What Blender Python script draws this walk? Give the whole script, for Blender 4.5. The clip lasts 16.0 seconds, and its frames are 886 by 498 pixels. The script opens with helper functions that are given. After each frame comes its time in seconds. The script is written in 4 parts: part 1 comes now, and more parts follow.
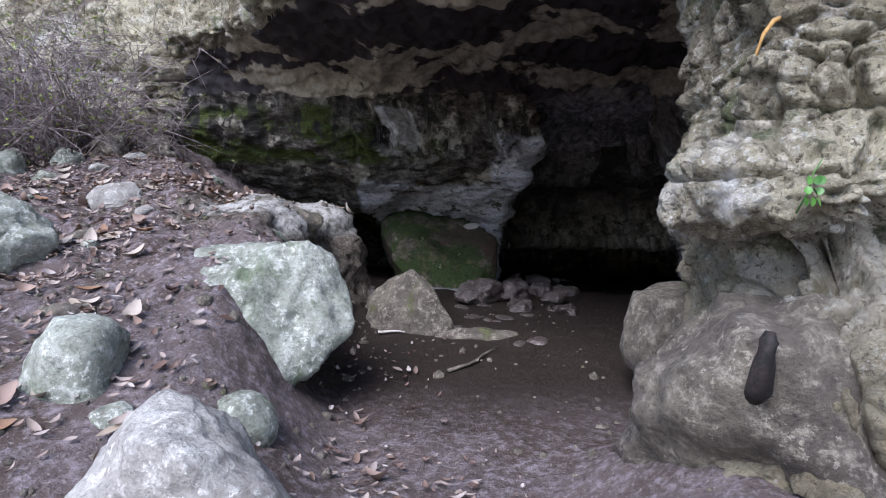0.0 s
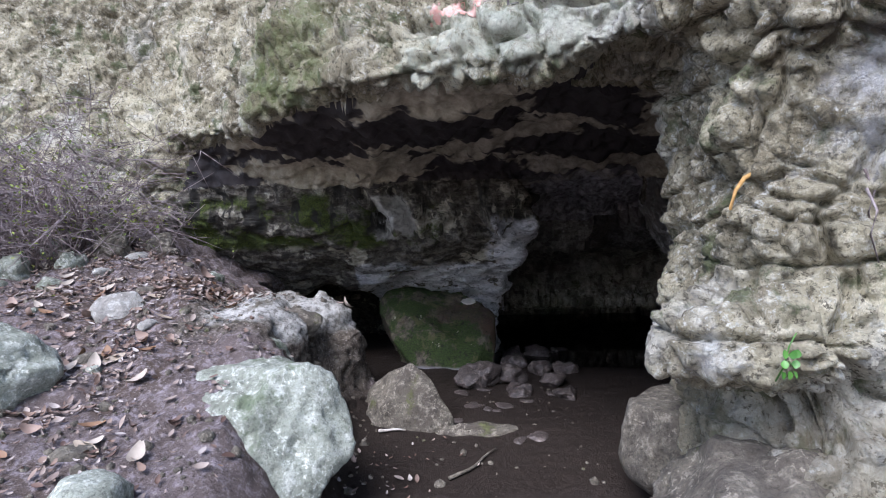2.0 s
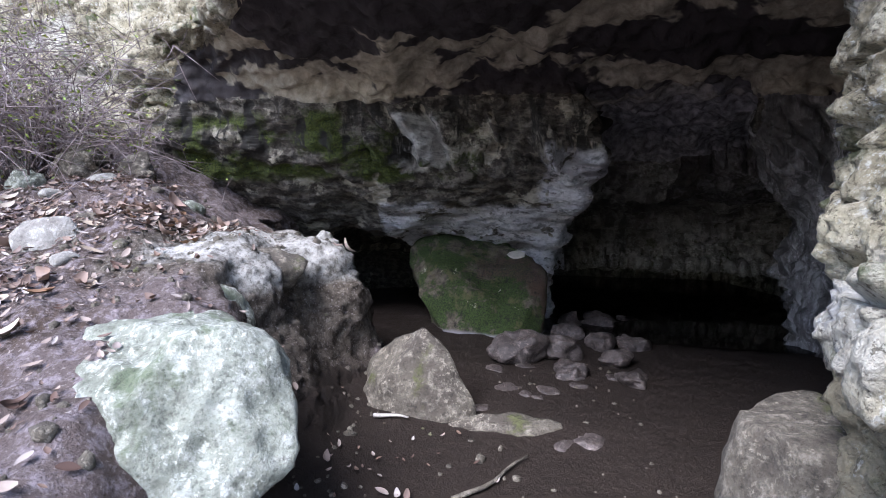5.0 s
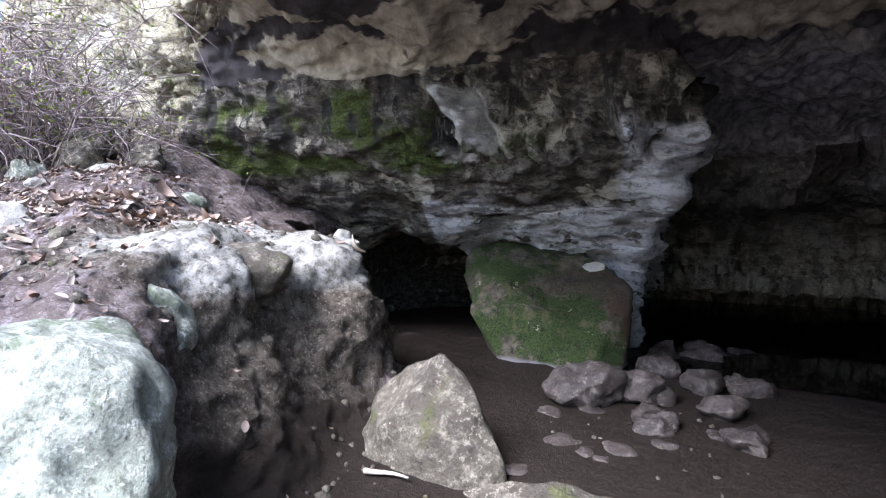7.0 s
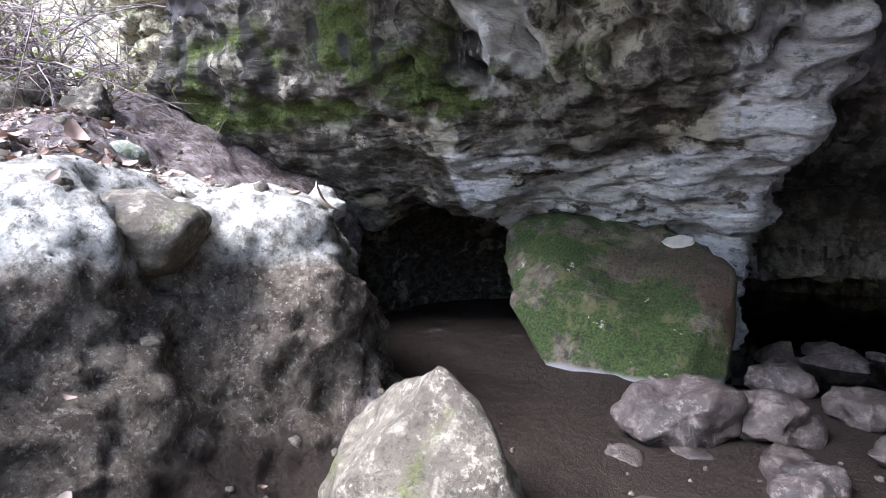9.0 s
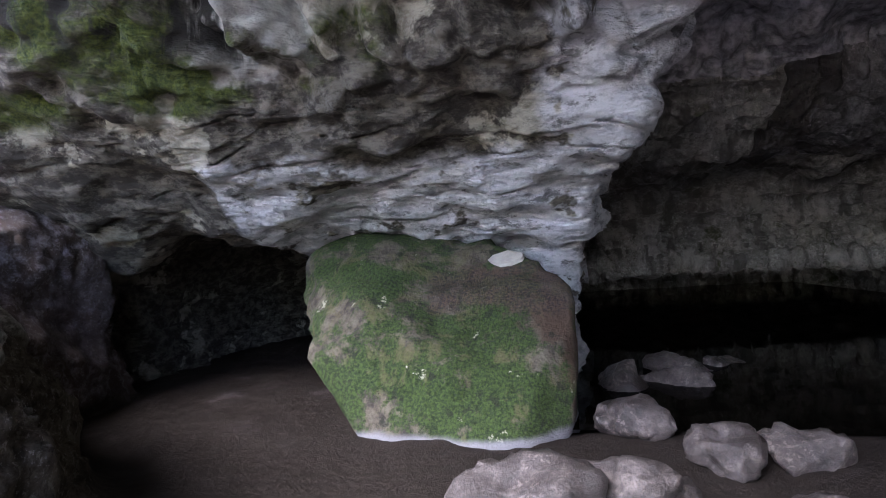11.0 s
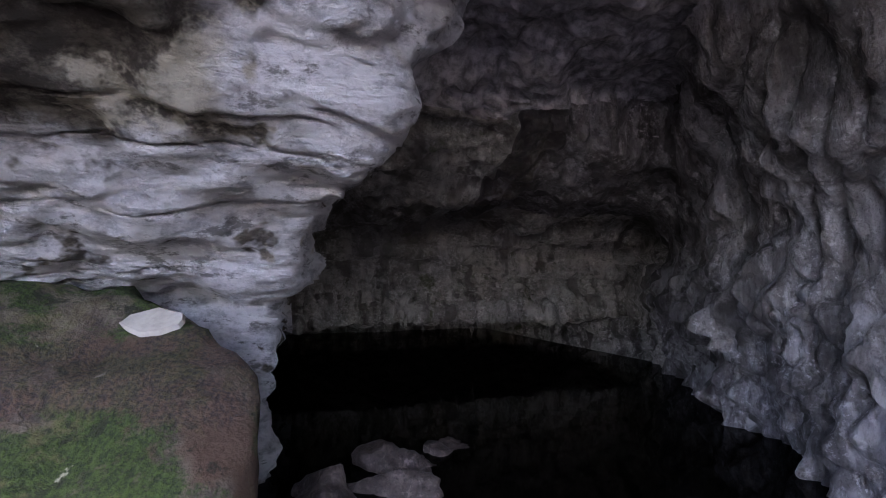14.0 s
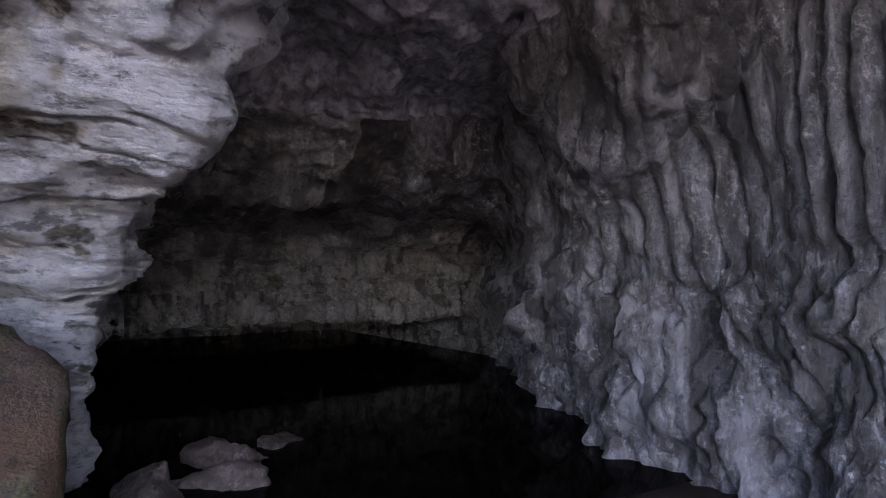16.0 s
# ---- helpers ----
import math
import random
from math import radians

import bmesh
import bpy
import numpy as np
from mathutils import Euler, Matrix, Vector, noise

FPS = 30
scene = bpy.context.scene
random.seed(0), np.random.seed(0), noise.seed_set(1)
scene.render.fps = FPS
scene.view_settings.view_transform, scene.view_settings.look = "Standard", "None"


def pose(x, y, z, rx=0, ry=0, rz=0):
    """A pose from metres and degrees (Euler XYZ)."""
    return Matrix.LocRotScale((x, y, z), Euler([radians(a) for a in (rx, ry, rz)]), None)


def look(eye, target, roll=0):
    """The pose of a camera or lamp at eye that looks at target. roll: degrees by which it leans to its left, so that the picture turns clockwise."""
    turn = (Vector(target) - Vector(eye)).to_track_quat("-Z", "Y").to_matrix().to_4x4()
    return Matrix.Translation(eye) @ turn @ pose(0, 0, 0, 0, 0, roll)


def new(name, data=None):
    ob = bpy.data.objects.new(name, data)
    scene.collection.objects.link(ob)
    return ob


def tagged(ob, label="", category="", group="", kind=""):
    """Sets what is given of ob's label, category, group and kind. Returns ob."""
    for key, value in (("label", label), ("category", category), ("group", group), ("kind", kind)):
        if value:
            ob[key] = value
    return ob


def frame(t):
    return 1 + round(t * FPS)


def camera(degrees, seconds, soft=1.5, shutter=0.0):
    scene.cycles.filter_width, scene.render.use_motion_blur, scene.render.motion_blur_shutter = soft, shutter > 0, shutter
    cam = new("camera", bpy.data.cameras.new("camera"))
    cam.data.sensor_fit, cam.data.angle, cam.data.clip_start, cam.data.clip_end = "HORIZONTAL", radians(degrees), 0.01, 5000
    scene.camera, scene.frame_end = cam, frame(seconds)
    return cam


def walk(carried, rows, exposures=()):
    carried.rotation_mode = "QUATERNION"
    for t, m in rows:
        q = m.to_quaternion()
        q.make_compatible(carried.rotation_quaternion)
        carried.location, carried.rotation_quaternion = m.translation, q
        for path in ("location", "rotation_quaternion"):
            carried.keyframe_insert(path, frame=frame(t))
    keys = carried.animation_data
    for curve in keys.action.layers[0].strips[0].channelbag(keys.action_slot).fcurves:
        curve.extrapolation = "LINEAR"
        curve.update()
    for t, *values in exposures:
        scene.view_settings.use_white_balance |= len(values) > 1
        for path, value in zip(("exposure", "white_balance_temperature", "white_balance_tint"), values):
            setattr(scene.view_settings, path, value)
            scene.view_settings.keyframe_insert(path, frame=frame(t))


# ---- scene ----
cam = camera(75.9, 16.0, 1.0)
CELL = 0.064
PATH = [
    (0, (0.097, 0.086, 0.802), (0.059, 2.084, 0.743), 0.6),
    (0.5, (0.091, -0.005, 1.016), (0.049, 1.995, 0.991), 0.1),
    (1, (0.089, -0.044, 1.181), (0.03, 1.955, 1.21), 0.7),
    (1.5, (0.1, -0.039, 1.339), (0.053, 1.957, 1.456), -0.7),
    (2, (0.126, -0.025, 1.359), (0.092, 1.974, 1.438), -1.1),
    (2.5, (0.255, 0.233, 1.344), (0.186, 2.232, 1.375), -1.8),
    (3, (0.39, 0.463, 1.289), (0.295, 2.46, 1.282), -2.9),
    (3.5, (0.435, 0.699, 1.221), (0.342, 2.696, 1.183), -2.2),
    (4, (0.417, 1.021, 1.21), (0.291, 3.016, 1.17), -0.3),
    (4.5, (0.373, 1.243, 1.222), (0.224, 3.236, 1.159), -0.5),
    (4.7, (0.376, 1.361, 1.217), (0.182, 3.35, 1.145), 0.0),
    (6.8, (0.678, 2.57, 1.017), (0.088, 4.481, 1.019), 3.0),
    (7, (0.679, 2.748, 1.028), (0.059, 4.649, 1.028), 1.8),
    (7.5, (0.525, 3.113, 1.07), (-0.18, 4.985, 1.056), 2.0),
    (8, (0.486, 3.441, 1.041), (-0.244, 5.302, 1.018), 2.9),
    (8.5, (0.448, 3.814, 0.921), (-0.318, 5.661, 0.912), 2.7),
    (9, (0.455, 4.082, 0.852), (-0.35, 5.912, 0.83), 1.2),
    (9.5, (0.445, 4.359, 0.919), (-0.247, 6.235, 0.955), -2.5),
    (10, (0.5, 4.679, 0.907), (-0.077, 6.594, 0.897), -2.1),
    (10.2, (0.541, 4.759, 0.927), (0.038, 6.694, 0.898), -2.4),
    (12.3, (0.384, 5.768, 0.945), (0.317, 7.763, 1.079), -1.4),
    (12.5, (0.458, 5.901, 0.962), (0.44, 7.898, 1.07), -0.4),
    (13, (0.599, 6.128, 1.009), (0.727, 8.123, 1.09), -0.6),
    (13.5, (0.545, 6.258, 1.084), (1.036, 8.197, 1.119), -1.0),
    (14, (0.64, 6.24, 1.062), (1.33, 8.114, 1.162), -0.3),
    (14.5, (0.688, 6.173, 1.067), (1.52, 7.988, 1.188), -0.1),
    (15, (0.706, 6.086, 1.059), (1.649, 7.846, 1.176), 0.7),
    (15.5, (0.707, 6.008, 1.052), (1.755, 7.707, 1.173), 0.8),
    (16, (0.696, 5.946, 1.038), (1.81, 7.604, 1.144), -0.3),
]
EXPOSURES = [(0.0, 0.78, 5750, 18), (2.0, 0.9, 5750, 17), (4.7, 1.25, 5750, 18), (7.0, 1.9, 5750, 16), (10.0, 2.7, 5800, 16), (12.5, 2.9, 5700, 26), (16.0, 2.8, 5920, 27)]
walk(cam, [(t, look(eye, target, roll)) for t, eye, target, roll in PATH], EXPOSURES)

# ---------------------------------------------------------------- daylight
world = bpy.data.worlds.new("sky")
scene.world = world
world.use_nodes = True
wn = world.node_tree
sky = wn.nodes.new("ShaderNodeTexSky")
sky.sky_type, sky.sun_disc = "NISHITA", False
sky.sun_elevation, sky.sun_rotation = radians(47), radians(206)
sky.air_density, sky.dust_density = 1.0, 1.5
wn.nodes["Background"].inputs[1].default_value = 0.15
wn.links.new(sky.outputs[0], wn.nodes["Background"].inputs[0])
sun = new("sun", bpy.data.lights.new("sun", "SUN"))
sun.data.energy, sun.data.angle, sun.data.color = 2.6, radians(36), (0.99, 0.985, 0.98)
sun.matrix_world = look((-4.5, -4, 11.3), (0, 5, 0.5))


# ---------------------------------------------------------------- noise in space
def gradient_noise(p, seed=0):
    i = np.floor(p).astype(np.int64)
    f = p - i
    w3 = f * f * f * (f * (f * 6 - 15) + 10)
    out = 0
    for a in (0, 1):
        for b in (0, 1):
            for c in (0, 1):
                ix, iy, iz = i[:, 0] + a, i[:, 1] + b, i[:, 2] + c
                h = (ix * 374761393 + iy * 668265263 + iz * 1442695041 + seed * 974711) & 0xFFFFFFFF
                h = ((h ^ (h >> 13)) * 1274126177) & 0xFFFFFFFF
                h = h ^ (h >> 16)
                g = ((h & 1023) / 511.5 - 1) * (f[:, 0] - a) + (((h >> 10) & 1023) / 511.5 - 1) * (f[:, 1] - b) + (((h >> 20) & 1023) / 511.5 - 1) * (f[:, 2] - c)
                out = out + g * (w3[:, 0] if a else 1 - w3[:, 0]) * (w3[:, 1] if b else 1 - w3[:, 1]) * (w3[:, 2] if c else 1 - w3[:, 2])
    return out * 1.5


def fbm(p, octaves=4, seed=0, gain=0.5):
    total, amp = 0, 1.0
    for k in range(octaves):
        total = total + amp * gradient_noise(p * 2.03 ** k + 17.3 * k, seed + k)
        amp *= gain
    return total


def ramp(v, xs, ys):
    return np.interp(v, xs, ys)


def soft_min(a, b, k):
    h = np.clip(0.5 + 0.5 * (b - a) / k, 0, 1)
    return b + (a - b) * h - k * h * (1 - h)


def soft_max(a, b, k):
    return -soft_min(-a, -b, k)


# ---------------------------------------------------------------- materials
def material(name):
    m = bpy.data.materials.new(name)
    m.use_nodes = True
    return m, m.node_tree, m.node_tree.nodes["Principled BSDF"]


def node(tree, kind, **inputs):
    n = tree.nodes.new(kind)
    for key, value in inputs.items():
        n.inputs[key].default_value = value
    return n


def noise_of(tree, scale, detail=6.0, rough=0.6, stretch=(1, 1, 1), shift=(0, 0, 0)):
    g = tree.nodes.new("ShaderNodeNewGeometry")
    mp = tree.nodes.new("ShaderNodeMapping")
    mp.inputs["Scale"].default_value = stretch
    mp.inputs["Location"].default_value = shift
    tree.links.new(g.outputs["Position"], mp.inputs["Vector"])
    n = tree.nodes.new("ShaderNodeTexNoise")
    n.inputs["Scale"].default_value, n.inputs["Detail"].default_value, n.inputs["Roughness"].default_value = scale, detail, rough
    tree.links.new(mp.outputs[0], n.inputs["Vector"])
    return n.outputs["Fac"]


def span(tree, value, lo, hi, to_lo=0.0, to_hi=1.0):
    n = tree.nodes.new("ShaderNodeMapRange")
    n.interpolation_type = "SMOOTHSTEP"
    for k, v in zip(("From Min", "From Max", "To Min", "To Max"), (lo, hi, to_lo, to_hi)):
        n.inputs[k].default_value = v
    tree.links.new(value, n.inputs["Value"])
    return n.outputs[0]


def mix(tree, fac, a, b):
    n = tree.nodes.new("ShaderNodeMix")
    n.data_type = "RGBA"
    for sock, v in ((n.inputs[0], fac), (n.inputs[6], a), (n.inputs[7], b)):
        if isinstance(v, (tuple, list)):
            sock.default_value = (*v, 1.0)
        elif isinstance(v, (int, float)):
            sock.default_value = v
        else:
            tree.links.new(v, sock)
    return n.outputs[2]


def arith(tree, op, a, b):
    n = tree.nodes.new("ShaderNodeMath")
    n.operation = op
    for k, v in enumerate((a, b)):
        if isinstance(v, (int, float)):
            n.inputs[k].default_value = v
        else:
            tree.links.new(v, n.inputs[k])
    return n.outputs[0]


def axis_of(tree, axis):
    g = tree.nodes.new("ShaderNodeNewGeometry")
    sp = tree.nodes.new("ShaderNodeSeparateXYZ")
    tree.links.new(g.outputs["Position"], sp.inputs[0])
    return sp.outputs[axis]


def upness(tree):
    g = tree.nodes.new("ShaderNodeNewGeometry")
    sp = tree.nodes.new("ShaderNodeSeparateXYZ")
    tree.links.new(g.outputs["Normal"], sp.inputs[0])
    return sp.outputs["Z"]


def bump(tree, bsdf, height, strength, distance):
    b = tree.nodes.new("ShaderNodeBump")
    b.inputs["Strength"].default_value, b.inputs["Distance"].default_value = strength, distance
    tree.links.new(height, b.inputs["Height"])
    tree.links.new(b.outputs[0], bsdf.inputs["Normal"])


def zone(tree, axis, lo, hi, edge, wobble):
    """1 between lo and hi along an axis, with a ragged edge."""
    v = arith(tree, "ADD", axis_of(tree, axis), arith(tree, "MULTIPLY", arith(tree, "SUBTRACT", noise_of(tree, 2.2, 5, 0.65), 0.5), wobble))
    return arith(tree, "MULTIPLY", span(tree, v, lo - edge, lo + edge), span(tree, v, hi - edge, hi + edge, 1.0, 0.0))


def stone_material(name, light, mid, dark, pit_shade=0.5, rough=0.9, relief=0.05, stretch=(1, 1, 1), moss=None, moss_amount=0.0, tint=None, patches=(), flute_shade=None, crevice_shade=False):
    m, t, b = material(name)
    big = noise_of(t, 1.6, 6, 0.62, stretch)
    fine = noise_of(t, 11, 8, 0.7, stretch, (3, 1, 7))
    grit = noise_of(t, 55, 4, 0.7, (1, 1, 1), (5, 2, 1))
    col = mix(t, span(t, big, 0.32, 0.68), dark, mid)
    col = mix(t, span(t, fine, 0.48, 0.72), col, light)
    # shade in the hollows, put into the colour where the bump is low
    col = mix(t, arith(t, "MULTIPLY", span(t, fine, 0.34, 0.46, 1, 0), pit_shade), col, tuple(0.35 * c for c in dark))
    speck = noise_of(t, 26, 6, 0.75, (1, 1, 1), (8, 3, 4))
    col = mix(t, arith(t, "MULTIPLY", arith(t, "MULTIPLY", span(t, speck, 0.54, 0.6), span(t, noise_of(t, 3.2, 5, 0.65, (1, 1, 1), (2, 6, 9)), 0.45, 0.58)), 0.75), col, tuple(min(1.25 * c, 0.85) for c in light))
    col = mix(t, arith(t, "MULTIPLY", span(t, grit, 0.5, 0.62), 0.4), col, tuple(0.4 * c for c in mid))
    if tint:
        col = mix(t, arith(t, "MULTIPLY", span(t, noise_of(t, 0.9, 4, 0.6, (1, 1, 1), (9, 4, 2)), 0.54, 0.7), 0.4), col, tint)
    if moss:
        mm = arith(t, "MULTIPLY", span(t, noise_of(t, 2.6, 7, 0.7, (1, 1, 1), (1, 8, 3)), 0.62 - 0.3 * moss_amount, 0.72 - 0.3 * moss_amount), 0.85)
        col = mix(t, mm, col, mix(t, fine, tuple(0.55 * c for c in moss), moss))
    # the same painted shade in the smaller hollows
    col = mix(t, arith(t, "MULTIPLY", span(t, speck, 0.38, 0.45, 1, 0), pit_shade), col, tuple(0.3 * c for c in dark))
    # crack lines with their shade drawn in colour only
    if crevice_shade:
        g = t.nodes.new("ShaderNodeNewGeometry")
        for scale, width, depth in ((5.0, 0.06, 0.65), (13.0, 0.05, 0.35)):
            vo = node(t, "ShaderNodeTexVoronoi", Scale=scale)
            vo.feature = "DISTANCE_TO_EDGE"
            wob = t.nodes.new("ShaderNodeVectorMath")
            wob.operation = "MULTIPLY_ADD"
            nz = node(t, "ShaderNodeTexNoise", Scale=4.0, Detail=5.0)
            t.links.new(g.outputs["Position"], nz.inputs["Vector"])
            t.links.new(nz.outputs["Color"], wob.inputs[0])
            wob.inputs[1].default_value = (0.22, 0.22, 0.22)
            t.links.new(g.outputs["Position"], wob.inputs[2])
            t.links.new(wob.outputs[0], vo.inputs["Vector"])
            gap = arith(t, "MULTIPLY", span(t, vo.outputs["Distance"], 0.0, width, 1, 0), span(t, big, 0.35, 0.6, 1.0, 0.25))
            col = mix(t, arith(t, "MULTIPLY", gap, depth), col, tuple(0.3 * c for c in dark))
    for (x0, x1, z0, z1), paint in patches:
        ragged = arith(t, "MULTIPLY", zone(t, "X", x0, x1, 0.1, 0.7), zone(t, "Z", z0, z1, 0.1, 0.7))
        col = mix(t, arith(t, "MULTIPLY", ragged, span(t, fine, 0.35, 0.6, 0.1, 0.75)), col, paint)
    h = arith(t, "ADD", arith(t, "ADD", fine, arith(t, "MULTIPLY", speck, 0.5)), arith(t, "MULTIPLY", grit, 0.35))
    if flute_shade:
        sn = noise_of(t, 3.4, 4, 0.55, flute_shade, (6, 1, 2))
        # flutes shaded in the colour: dark grooves, light ribs
        col = mix(t, arith(t, "MULTIPLY", span(t, sn, 0.4, 0.5, 1, 0), 0.75), col, tuple(0.5 * c for c in dark))
        col = mix(t, arith(t, "MULTIPLY", span(t, sn, 0.56, 0.68), 0.6), col, light)
        h = arith(t, "ADD", h, arith(t, "MULTIPLY", sn, 3.0))
    t.links.new(col, b.inputs["Base Color"])
    b.inputs["Roughness"].default_value = rough
    bump(t, b, h, 0.9, relief)
    return m


def plain_material(name, a, c, scale=20, rough=0.8, relief=0.004):
    m, t, b = material(name)
    n = noise_of(t, scale, 6, 0.6)
    t.links.new(mix(t, span(t, n, 0.35, 0.65), a, c), b.inputs["Base Color"])
    b.inputs["Roughness"].default_value = rough
    bump(t, b, n, 0.6, relief)
    return m


def leaf_material(name, colours, rough=0.65):
    m, t, b = material(name)
    info = t.nodes.new("ShaderNodeNewGeometry")
    r = t.nodes.new("ShaderNodeValToRGB")
    for k, c in enumerate(colours):
        e = r.color_ramp.elements[k] if k < 2 else r.color_ramp.elements.new(k / len(colours))
        e.position, e.color = k / (len(colours) - 1), (*c, 1)
    t.links.new(info.outputs["Random Per Island"], r.inputs[0])
    t.links.new(mix(t, arith(t, "MULTIPLY", noise_of(t, 30, 4), 0.5), r.outputs[0], tuple(0.4 * x for x in colours[0])), b.inputs["Base Color"])
    b.inputs["Roughness"].default_value = rough
    return m


# left wall of the cave: mossy upper face, pale banded lower face
def wall_left_material():
    m, t, b = material("moss_and_pale_limestone")
    fine = noise_of(t, 9, 8, 0.72, (1, 1, 1.6))
    grit = noise_of(t, 48, 5, 0.7)
    big = noise_of(t, 1.5, 5, 0.6, (1, 1, 1.5), (2, 2, 2))
    grey = mix(t, span(t, fine, 0.42, 0.62), (0.06, 0.05, 0.04), (0.26, 0.235, 0.19))
    cream = mix(t, span(t, fine, 0.35, 0.6), (0.30, 0.27, 0.20), (0.62, 0.58, 0.47))
    col = mix(t, span(t, noise_of(t, 1.9, 6, 0.65, (1, 1, 1), (4, 0, 1)), 0.56, 0.6), grey, cream)
    moss = mix(t, span(t, grit, 0.3, 0.7), (0.025, 0.045, 0.008), (0.13, 0.16, 0.025))
    zm = arith(t, "MULTIPLY", zone(t, "Z", 1.72, 2.35, 0.06, 0.4), zone(t, "X", -3.4, -0.1, 0.1, 1.0))
    zm = arith(t, "MULTIPLY", zm, span(t, big, 0.44, 0.54))
    col = mix(t, zm, col, moss)
    bare = arith(t, "MULTIPLY", zone(t, "X", -0.86, -0.38, 0.03, 0.45), zone(t, "Z", 1.82, 2.32, 0.03, 0.45))
    col = mix(t, bare, col, mix(t, span(t, fine, 0.3, 0.6), (0.4, 0.38, 0.34), (0.72, 0.70, 0.64)))
    # dripping dark stains under the roof
    col = mix(t, arith(t, "MULTIPLY", span(t, noise_of(t, 3.0, 6, 0.6, (1.3, 1.3, 0.25), (0, 5, 0)), 0.52, 0.6), zone(t, "Z", 1.9, 4.0, 0.1, 0.6)), col, (0.03, 0.027, 0.022))
    white = mix(t, span(t, fine, 0.34, 0.55), (0.46, 0.46, 0.48), (0.88, 0.87, 0.89))
    zw = arith(t, "MULTIPLY", zone(t, "Z", 0.2, 1.46, 0.04, 0.35), zone(t, "X", -1.25, 2.2, 0.05, 0.5))
    buttress = arith(t, "MULTIPLY", zone(t, "X", 0.62, 2.2, 0.05, 0.4), zone(t, "Z", 0.0, 2.0, 0.06, 0.4))
    zw = arith(t, "MAXIMUM", zw, buttress)
    zw = arith(t, "MULTIPLY", zw, span(t, noise_of(t, 3.2, 4, 0.6, (1, 1, 1), (7, 7, 7)), 0.36, 0.42))
    white = mix(t, arith(t, "MULTIPLY", span(t, noise_of(t, 5, 7, 0.75, (1, 1, 2.2), (3, 9, 1)), 0.36, 0.45, 1, 0), 0.8), white, (0.14, 0.135, 0.13))
    white = mix(t, arith(t, "MULTIPLY", span(t, noise_of(t, 1.7, 5, 0.65, (1, 1, 1), (6, 3, 5)), 0.54, 0.64), 0.3), white, (0.36, 0.36, 0.37))
    col = mix(t, zw, col, white)
    t.links.new(col, b.inputs["Base Color"])
    b.inputs["Roughness"].default_value = 0.85
    layer = noise_of(t, 4, 6, 0.65, (1, 1, 7), (1, 1, 1))
    h = arith(t, "ADD", arith(t, "ADD", fine, arith(t, "MULTIPLY", layer, 0.8)), arith(t, "MULTIPLY", grit, 0.25))
    bump(t, b, h, 1.0, 0.085)
    return m


# roof: near-black with pale islands, lighter grey towards the back
def ceiling_material():
    m, t, b = material("dark_cave_roof")
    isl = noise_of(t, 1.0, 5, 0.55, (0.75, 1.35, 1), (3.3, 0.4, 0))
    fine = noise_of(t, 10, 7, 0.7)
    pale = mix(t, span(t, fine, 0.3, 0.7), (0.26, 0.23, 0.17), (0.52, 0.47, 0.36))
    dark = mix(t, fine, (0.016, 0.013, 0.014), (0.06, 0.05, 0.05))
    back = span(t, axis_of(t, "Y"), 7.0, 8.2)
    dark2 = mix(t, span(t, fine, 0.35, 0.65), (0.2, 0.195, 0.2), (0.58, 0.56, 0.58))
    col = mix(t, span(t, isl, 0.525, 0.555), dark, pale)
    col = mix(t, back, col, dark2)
    t.links.new(col, b.inputs["Base Color"])
    b.inputs["Roughness"].default_value = 0.9
    bump(t, b, fine, 0.9, 0.04)
    return m


